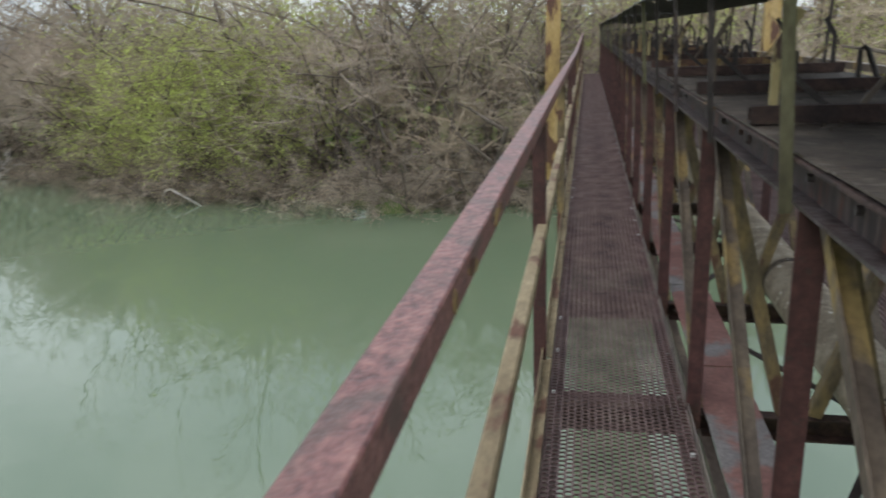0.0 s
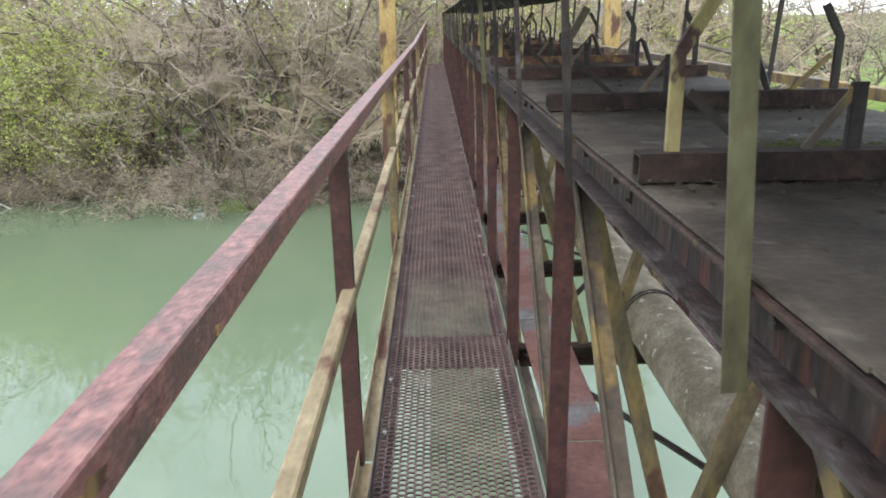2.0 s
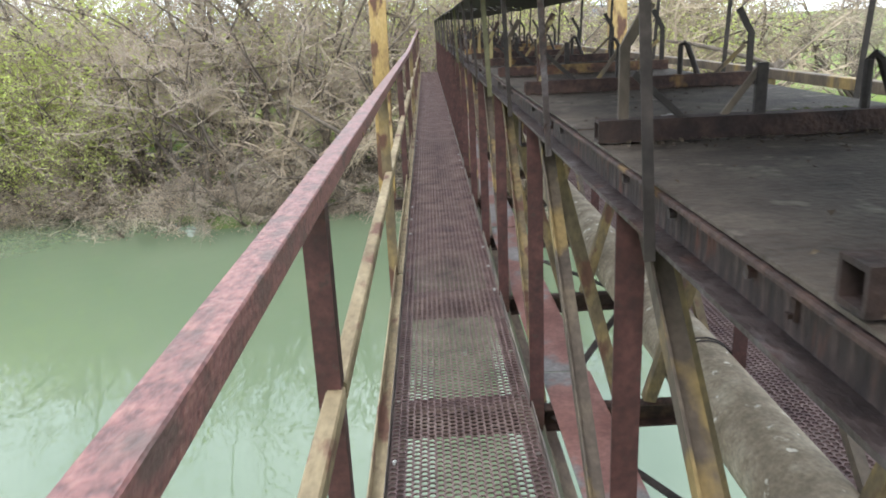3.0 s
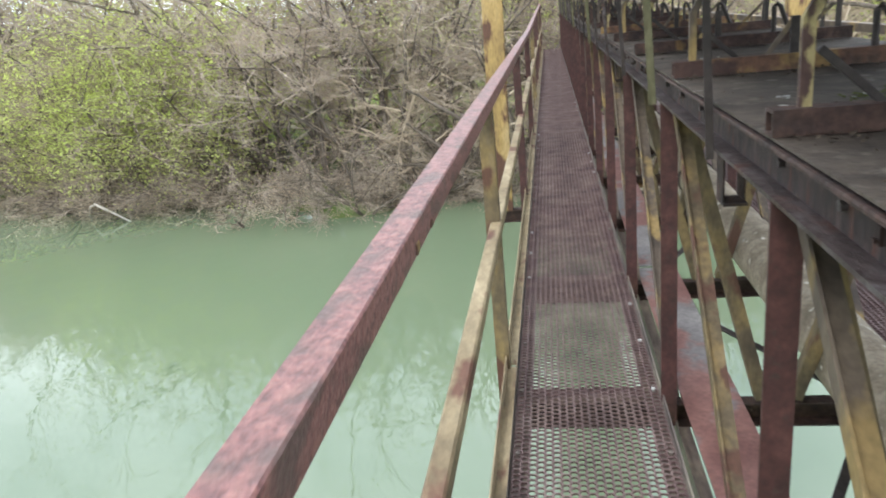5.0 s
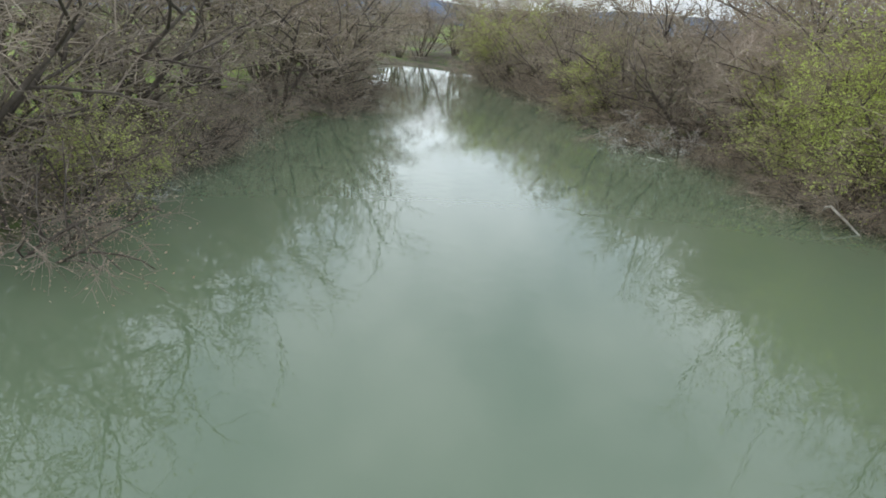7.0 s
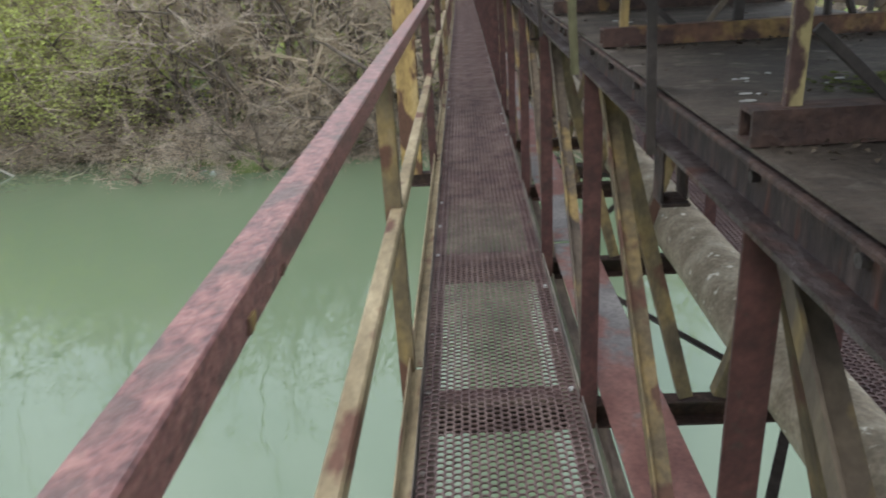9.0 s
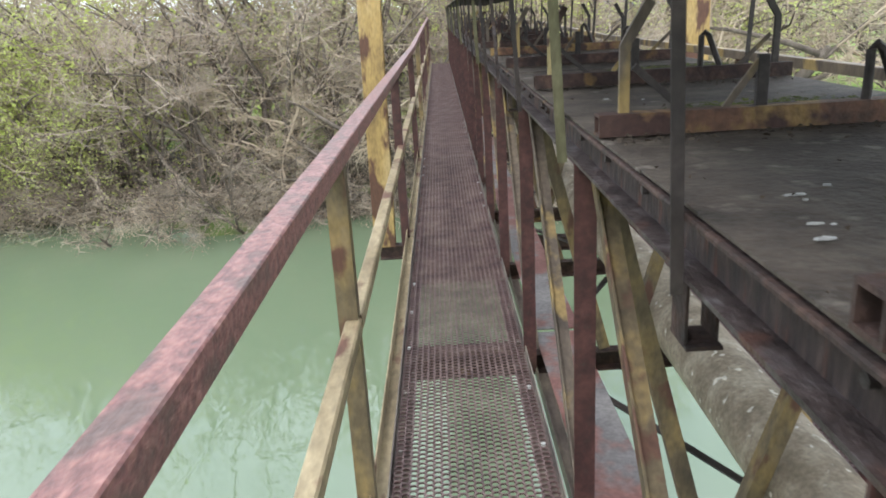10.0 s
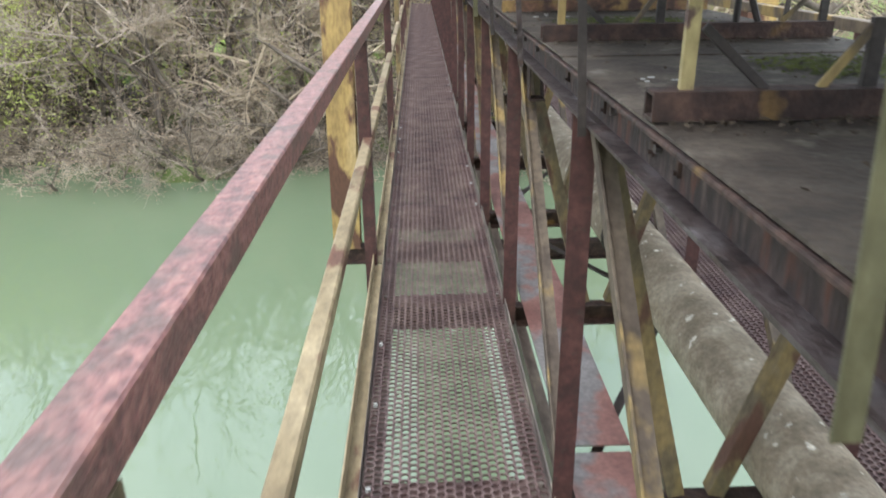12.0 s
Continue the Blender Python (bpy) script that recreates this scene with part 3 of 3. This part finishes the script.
for i in range(2600):
    b = rng.choice(BEAMS[2:12])
    y = b - 0.03 - abs(rng.gauss(0, 0.06)) if i % 3 else rng.uniform(-3.2, 9.0)
    x = rng.uniform(0.58, 1.38)
    a, q, z = rng.uniform(0, 6.28), rng.uniform(0.003, 0.011), ZB + 0.001
    n = len(verts)
    for k in range(4):
        verts.append((x + q * math.cos(a + k * 1.57) * (1 if k % 2 else 0.5), y + q * math.sin(a + k * 1.57) * (1 if k % 2 else 0.5), z + rng.uniform(0, 0.007)))
    faces.append((n, n + 1, n + 2, n + 3))
me = bpy.data.meshes.new("leaf_litter")
me.from_pydata(verts, [], faces)
tagged(put_mesh("leaf_litter", me, LITTER), "dead leaves and rust flakes scattered on the deck", "litter", kind="stuff")

# cover roof and its posts
ZR = 1.665
rf = tagged(empty("cover_roof", pose(CX, 0, 0)), "low dark sheet roof over the deck on thin angle posts", "roof", kind="structure")
for k in range(-3, 24):
    for side in (0, 1):
        x = -0.452 if side == 0 else 0.452
        y = -1.32 + (k + 1) * 1.01 + (0.04 if side else -0.055 if k == 3 else 0.0)
        bm = bmesh.new()
        prof(bm, (x, y, ZC - 0.02), (x + (-0.03 if side == 0 else 0.03) + rj(0.006), y + rj(0.02), ZR), [(u - 0.012, v - 0.012) for u, v in angle(*((0.026, 0.022, 0.003) if k % 4 == 3 and side == 0 else (0.018, 0.018, 0.003)))], (0, 1, 0))
        put("roof_post", bm, (LICHEN if k % 4 == 3 else STEEL if k % 2 else DARK) if side == 0 else DARK, rf)
y = Y0
while y < 22:
    bm = bmesh.new()
    cor = []
    for j in range(41):
        x = -0.52 + 1.04 * j / 40
        cor.append((x, 0.012 * math.sin(j * math.pi / 2) - 0.05 * (x / 0.52) ** 2 + 0.04))
    out = cor + [(a, b + 0.003) for a, b in cor[::-1]]
    prof(bm, (0, y, ZR + rj(0.008)), (0, y + 1.75, ZR + rj(0.01)), out)
    put("roof_sheet", bm, ROOF, rf)
    y += 1.72

# portal with ochre poles on outrigger beam
po = tagged(empty("portal_frame", pose(CX, 6.85, 0)), "portal of ochre-yellow channel poles standing on a rusty outrigger beam", "portal frame", kind="structure")
bm = bmesh.new()
prof(bm, (-1.36, 0, -0.50), (1.36, 0, -0.50), ibeam(0.10, 0.12, 0.009))
put("outrigger_beam", bm, BEAM, po)
for s in (-1, 1):
    bm = bmesh.new()
    prof(bm, (s * 1.31, 0, -0.38), (s * 1.26, 0, 3.6), [(u - 0.09, v - 0.06) for u, v in channel(0.18, 0.13, 0.012)], (0, -1, 0))
    put("pole", bm, OCHRE, po)
bm = bmesh.new()
prof(bm, (-1.28, 0, 2.12), (1.28, 0, 2.16), channel(0.05, 0.07, 0.007))
put("head_beam", bm, DARK, po)

# ---------------------------------------------------------------- river, banks, distance
ZW = -4.9
bm = bmesh.new()
bmesh.ops.create_grid(bm, x_segments=2, y_segments=2, size=400)
ob = put("river_water", bm, WATER)
ob.location = (-60, 10, ZW)
tagged(ob, "calm milky green river water with reflections", "river", kind="structure")

# bank lines seen from above, from downstream to upstream
FAR = [(260, -60), (120, -8), (60, 14), (30, 24), (12, 26), (0, 25.4), (-4.6, 24.6), (-7.0, 22.6), (-9.2, 24.6), (-12.6, 26.0), (-18, 26.4), (-27, 30.4), (-33, 32.4), (-43, 34.5), (-57, 40.0), (-73, 44.0), (-112, 56), (-120, 57), (-260, 130)]
NEAR = [(260, -110), (120, -44), (40, -22), (12, -14), (0, -10), (-10, -6), (-20, -2), (-28, 1.3), (-32, 4.2), (-45, 10.5), (-48, 16), (-55, 21), (-88, 36), (-105, 47), (-120, 57), (-260, 130)]


def along(line, x):
    for (xa, ya), (xb, yb) in zip(line, line[1:]):
        if xb <= x <= xa:
            return ya + (yb - ya) * (x - xa) / (xb - xa)
    return line[0][1] if x > line[0][0] else line[-1][1]


def ground_height(x, y):
    f, n = along(FAR, x), along(NEAR, x)
    d = max(y - f, n - y)                      # metres behind the water's edge
    h = ZW - 1.2 + 1.3 * min(max((d + 1.2) / 1.6, 0), 1) + 1.5 * (1 - math.exp(-max(d, 0) / 7.0))
    h += 0.25 * noise.noise(Vector((x * 0.3, y * 0.3, 0))) * min(max(d, 0), 2) / 2
    return h


xs = sorted(set([round(-60 + 1.5 * i, 2) for i in range(64)] + [-2500, -1200, -600, -300, -200, -140, -110, -90, -80, -70, 40, 50, 65, 85, 120, 180, 300, 700, 1500, 2500]))
ys = sorted(set([round(-24 + 1.2 * i, 2) for i in range(74)] + [-2500, -1000, -400, -200, -120, -80, -50, -35, 70, 80, 95, 110, 130, 160, 200, 300, 500, 1000, 2500]))
verts = [(x, y, ground_height(x, y)) for y in ys for x in xs]
nx = len(xs)
faces = [(j * nx + i, j * nx + i + 1, (j + 1) * nx + i + 1, (j + 1) * nx + i) for j in range(len(ys) - 1) for i in range(nx - 1)]
me = bpy.data.meshes.new("ground")
me.from_pydata(verts, [], faces)
gr = put_mesh("ground", me, SOIL, smooth=True)
me.materials.append(MEADOW)
for p in me.polygons:
    c = p.center
    if c.y > along(FAR, c.x) + 9 or c.y < along(NEAR, c.x) - 10:
        p.material_index = 1
tagged(gr, "earth river banks with green meadow behind", "ground", kind="structure")


# ---------------------------------------------------------------- plants
def grow(seed, height, spread, stems, depth, droop=0.0, leaf=0.0, leaf_size=0.09, thick=0.07, up=0.75, kids=4, tip=0.0085):
    """Limbs and twigs of one plant: (trunk bmesh, twig mesh data, leaf mesh data)."""
    r = random.Random(seed)
    trunk = bmesh.new()
    tv, tf, lv, lf = [], [], [], []

    def twig(pts, r0, r1):
        k = 3
        base = len(tv)
        for i, p in enumerate(pts):
            a, b = pts[max(i - 1, 0)], pts[min(i + 1, len(pts) - 1)]
            d, s, t = axes(a, b, (0.31, 0.17, 0.9))
            rad = r0 + (r1 - r0) * i / (len(pts) - 1)
            for u, v in ring(k, rad):
                tv.append(p + s * u + t * v)
        for i in range(len(pts) - 1):
            for j in range(k):
                tf.append((base + i * k + j, base + i * k + (j + 1) % k, base + (i + 1) * k + (j + 1) % k, base + (i + 1) * k + j))

    def leaves(p, n):
        for _ in range(n):
            c = p + Vector((r.gauss(0, 0.14), r.gauss(0, 0.14), r.gauss(0, 0.12)))
            d = Vector((r.gauss(0, 1), r.gauss(0, 1), r.gauss(0, 0.7))).normalized()
            s = d.orthogonal().normalized()
            sz = leaf_size * r.uniform(0.5, 1.3)
            b = len(lv)
            lv.extend((c - d * sz * 0.6, c + s * sz * 0.32 + d.cross(s) * sz * 0.1, c + d * sz * 0.6, c - s * sz * 0.32))
            lf.append((b, b + 1, b + 2, b + 3))

    def limb(p, d, length, rad, level):
        n = 4 if level < 2 else (1 if level == depth else 2)
        pts = [p]
        for i in range(n):
            d = (d + Vector((r.gauss(0, 0.17), r.gauss(0, 0.17), r.gauss(0, 0.12) - droop * level * 0.09))).normalized()
            pts.append(pts[-1] + d * (length / n))
        if level <= 1:
            tube(trunk, pts, [rad * (1 - 0.55 * i / n) for i in range(n + 1)], 6 if level == 0 else 5)
        else:
            twig(pts, rad, rad * 0.35)
        if level >= depth:
            if leaf:
                for q in pts[1:]:
                    m = leaf * r.uniform(0.4, 1.6)
                    leaves(q, int(m) + (1 if r.random() < m % 1 else 0))
            return
        cnt = kids + (1 if level >= 2 else 0) + (2 if level == depth - 1 else 0)
        for c in range(cnt):
            f = 0.25 + 0.75 * (c + r.random()) / cnt
            i = min(int(f * n), n - 1)
            q = pts[i].lerp(pts[i + 1], f * n - i)
            side = Vector((r.gauss(0, 1), r.gauss(0, 1), r.gauss(0.15, 0.6))).normalized()
            nd = (d * 0.55 + side * 0.85).normalized()
            limb(q, nd, length * r.uniform(0.42, 0.68), max(rad * 0.45, tip), level + 1)

    for s in range(stems):
        a = 2 * math.pi * (s + r.random()) / stems
        d = Vector((math.cos(a) * (1 - up), math.sin(a) * (1 - up), up)).normalized()
        limb(Vector((math.cos(a) * 0.2 * spread * 0.3, math.sin(a) * 0.2 * spread * 0.3, -0.3)), d, height * r.uniform(0.5, 0.7), thick, 0)

    def made(name, v, f):
        me = bpy.data.meshes.new(name)
        me.from_pydata([tuple(x) for x in v], [], f)
        me.update()
        return me
    tm = bpy.data.meshes.new("trunk")
    trunk.to_mesh(tm)
    trunk.free()
    for p in tm.polygons:
        p.use_smooth = True
    return tm, made("twigs", tv, tf), made("leaves", lv, lf) if lv else None


def plant(name, label, category, kit, twig_mat, leaf_mat, group=""):
    root = empty(name)
    tagged(root, label, category, group)
    put_mesh("trunk", kit[0], BARK, root)
    put_mesh("crown", kit[1], twig_mat, root, "fine bare twigs")
    if kit[2]:
        put_mesh("foliage", kit[2], leaf_mat, root, "sparse young spring leaves")
    return root


kinds = {
    "bare": [plant("bare_tree", "bare grey-brown riverside tree with dense fine twigs and first buds", "tree", grow(10 + i, 8.2, 3, 4, 4, 0.1, 3.2, 0.042, 0.09, 0.68, 4, 0.0055), TWIGMAUVE, BUDS, "trees on the river bank") for i in range(2)],
    "green": [plant("budding_tree", "riverside tree with fresh yellow-green spring leaves", "tree", grow(30 + i, 7.4, 3, 6, 3, 0.1, 4.6, 0.095, 0.08, 0.70, 6, 0.010), TWIG, LEAF, "trees on the river bank") for i in range(2)],
    "fresh": [plant("leafy_shrub", "tall shrub with bright fresh yellow-green spring leaves", "shrub", grow(130 + i, 7.2, 3, 5, 3, 0.1, 5.4, 0.088, 0.07, 0.72, 6, 0.009), TWIG, LEAFFRESH, "leafy shrubs on the river bank") for i in range(2)],
    "olive": [plant("budding_tree", "riverside tree with dull olive-green buds on grey twigs", "tree", grow(50 + i, 8.4, 3, 5, 3, 0.1, 3.4, 0.07, 0.10, 0.72, 5, 0.014), TWIG, LEAFDULL, "trees on the river bank") for i in range(3)],
    "far": [plant("bare_tree", "leafless brown tree standing far off along the river", "tree", grow(60 + i, 8.2, 3, 5, 3, 0.1, 1.0, 0.07, 0.10, 0.68, 5, 0.015), TWIGRED, LEAFDULL, "trees on the river bank") for i in range(2)],
    "brush": [plant("dry_shrub", "tangled brown leafless shrub hanging over the water's edge", "shrub", grow(70 + i, 3.4, 3, 8, 3, 0.8, 1.4, 0.045, 0.04, 0.42, 5, 0.006), TWIGRED, BUDS, "shrubs along the water") for i in range(2)],
    "tall": [plant("tall_bare_tree", "tall slender leafless tree with an open twiggy crown", "tree", grow(301 + i, 14.5, 3, 3, 4, 0.0, 1.2, 0.06, 0.12, 0.84, 3, 0.009), TWIGMAUVE, BUDS, "trees on the river bank") for i in range(2)],
    "old": [plant("leaning_tree", "large old bare tree with thick low leaning limbs", "tree", grow(201, 11.0, 3, 3, 4, 0.35, 0.5, 0.06, 0.26, 0.48, 5, 0.010), TWIG, LEAFDULL)],
    "pale": [plant("silvery_shrub", "pale silvery dry shrub at the water's edge", "shrub", grow(90, 2.6, 3, 8, 3, 0.9, 0, 0.06, 0.035, 0.5, 5), TWIGPALE, LEAFDULL)],
}
placed = {k: 0 for k in kinds}


def stand(kind, x, y, scale=1.0, turn=None, sink=0.0):
    ks = kinds[kind]
    n = placed[kind]
    placed[kind] += 1
    m = pose(x, y, ground_height(x, y) - sink, rj(4), rj(4), rng.uniform(0, 360) if turn is None else turn) @ Matrix.Scale(scale, 4)
    if n < len(ks):
        ks[n].matrix_world = m
        return ks[n]
    ob = copy_thing(ks[n % len(ks)], m)
    ob.scale = (scale, scale, scale)
    return ob


def row(line, x0, x1, step, back, kind_of, s0, s1, sign):
    x = x0
    while x > x1:
        y = along(line, x) + sign * (back + rj(0.9))
        stand(kind_of(x), x + rj(0.5), y, rng.uniform(s0, s1))
        x -= step * rng.uniform(0.8, 1.25)


# far bank: brush by the water, bare trees, greener ones behind
row(FAR, 7, -30, 1.55, 0.4, lambda x: "brush", 0.85, 1.25, 1)
row(FAR, 6, -32, 2.3, 2.4, lambda x: "bare" if x > -12.4 or x < -24 else ("fresh" if rng.random() < 0.45 else "green" if rng.random() < 0.6 else "bare"), 0.98, 1.2, 1)
row(FAR, 12, -36, 2.8, 6.5, lambda x: "olive" if x < -25 or rng.random() < (0.75 if x > -12 else 0.35) else "green", 1.15, 1.5, 1)
row(FAR, 5, -31, 3.4, 5.6, lambda x: "tall", 0.85, 1.1, 1)
row(FAR, 14, -40, 11.0, 12, lambda x: "olive" if rng.random() < 0.6 else "green", 1.1, 1.35, 1)
row(FAR, -33, -80, 4.4, 1.2, lambda x: "far", 0.9, 1.2, 1)
row(FAR, -31, -86, 4.2, 0.3, lambda x: "brush", 1.4, 1.9, 1)
row(FAR, -32, -112, 4.6, 6.0, lambda x: "olive" if rng.random() < 0.6 else "far", 1.2, 1.7, 1)
stand("pale", -31.5, along(FAR, -31.5) - 1.6, 2.0)
stand("green", -44.0, along(FAR, -44.0) + 0.8, 0.95)
stand("green", -70.0, along(FAR, -70.0) + 0.6, 1.5)
# near bank, upstream
row(NEAR, -22, -60, 3.0, 0.5, lambda x: "brush", 1.2, 1.6, -1)
row(NEAR, -24, -88, 4.4, 3.4, lambda x: "far", 1.2, 1.6, -1)
row(NEAR, -22, -80, 7.0, 9.0, lambda x: "olive", 1.7, 2.2, -1)
stand("green", -26.0, along(NEAR, -26) - 0.2, 0.7)
stand("pale", -27.2, along(NEAR, -27.2) + 0.2, 1.1)
# beyond the bridge's far end and on its far side
for x, y, k, s in ((3.6, 30, "fresh", 1.1), (-2.6, 34, "fresh", 1.2), (4.5, 38, "green", 1.3), (0.2, 50, "fresh", 1.7), (9.0, 27.0, "old", 1.0), (0.5, 35, "fresh", 1.2), (21, 33, "far", 1.2), (25, 29, "far", 1.1), (16, 37, "far", 1.4), (24, 40, "bare", 1.3),
                  (20, 52, "olive", 1.5), (34, 46, "bare", 1.4), (44, 60, "bare", 1.6), (60, 66, "olive", 1.8), (80, 70, "bare", 1.8), (-6, 50, "olive", 1.5), (8, 60, "olive", 1.7)):
    stand(k, x, y, s)

# fresh green shrubs and dark leaning trees over the brush
for x, back, s in ((-14.2, 1.4, 0.95), (-15.9, 1.0, 0.9), (-17.4, 2.4, 1.1), (-20.4, 1.2, 0.85), (-22.6, 3.0, 1.1)):
    stand("fresh", x, along(FAR, x) + back, s)
stand("old", -4.4, 25.9, 0.72, 150)



def conifer(x, y, h):
    """A spruce: straight trunk and whorls of drooping, needle-edged boughs."""
    r = random.Random(5)
    root = tagged(empty("spruce_tree", pose(x, y, ground_height(x, y) - 0.1)), "dark green spruce standing behind the bank trees", "tree")
    bm = bmesh.new()
    tube(bm, [Vector((0, 0, h * k / 4)) for k in range(5)], [0.22, 0.17, 0.12, 0.07, 0.02], 7)
    put("trunk", bm, BARK, root)
    verts, faces = [], []
    for k in range(30):
        z = h * (0.12 + 0.86 * k / 30)
        reach = 0.24 * (h - z) + 0.15
        for b in range(9):
            a = r.uniform(0, 6.28)
            for c in range(12):
                f = (c + 0.5) / 12
                p = Vector((math.cos(a) * reach * f, math.sin(a) * reach * f, z - 0.35 * reach * f * f + 0.1 * reach * f))
                for g in (-1, 1):
                    w = Vector((-math.sin(a) * g, math.cos(a) * g, -0.35)) * (0.34 * reach * (1.05 - f) * r.uniform(0.5, 1.1) + 0.06)
                    d = Vector((math.cos(a), math.sin(a), 0)) * 0.07 * reach
                    n = len(verts)
                    verts += [tuple(p - d * 0.5), tuple(p + d * 0.5), tuple(p + w + d * 0.9)]
                    faces.append((n, n + 1, n + 2))
    me = bpy.data.meshes.new("crown")
    me.from_pydata(verts, [], faces)
    put_mesh("crown", me, NEEDLE, root, "dense dark needles on drooping boughs")


conifer(-45.0, 66.0, 13.5)

# fallen pale branch at the water
bm = bmesh.new()
tube(bm, [Vector((-15.5, 24.7, ZW - 0.05)), Vector((-16.3, 24.9, ZW + 0.30)), Vector((-17.2, 25.2, ZW + 0.62)), Vector((-17.7, 25.6, ZW + 0.45)), Vector((-18.3, 26.2, ZW - 0.1))], [0.03, 0.045, 0.05, 0.045, 0.03], 6)
tagged(put("fallen_branch", bm, TWIGPALE, smooth=True), "pale bleached fallen branch dipping into the water", "branch")

# hills far upstream, with haze painted in as blue, and a small house
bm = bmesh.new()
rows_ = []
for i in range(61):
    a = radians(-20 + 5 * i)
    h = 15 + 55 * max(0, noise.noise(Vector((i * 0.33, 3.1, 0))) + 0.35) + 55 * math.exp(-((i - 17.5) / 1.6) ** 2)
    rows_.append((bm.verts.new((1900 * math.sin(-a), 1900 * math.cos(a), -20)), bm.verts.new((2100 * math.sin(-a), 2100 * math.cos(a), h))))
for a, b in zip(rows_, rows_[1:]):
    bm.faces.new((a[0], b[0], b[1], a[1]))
tagged(put("backdrop_hills", bm, HILL), "low hills on the horizon, coloured blue for distance haze", "hills", kind="structure")

for x, y in ((-116, 50), (-120, 56), (-119, 62), (-126, 52), (-129, 60), (-130, 68), (-124, 74), (-138, 58)):
    stand("olive" if y % 4 else "bare", x, y, rng.uniform(1.5, 2.0))

hs = tagged(empty("house", pose(-264, 121, ground_height(-264, 121), 0, 0, 25)), "small white house with tiled roof among distant trees", "house")
bm = bmesh.new()
slab(bm, (-5, -4, 0), (5, 4, 5))
put("wall", bm, PLASTER, hs)
bm = bmesh.new()
prof(bm, (0, -4.6, 5.0), (0, 4.6, 5.0), [(-5.6, -0.2), (5.6, -0.2), (0, 3.0)])
put("roof", bm, TILE, hs)
for x in (-2.5, 2.5):
    bm = bmesh.new()
    slab(bm, (x - 0.6, -4.06, 2.2), (x + 0.6, -4.003, 3.6))
    put("window", bm, DARK, hs)
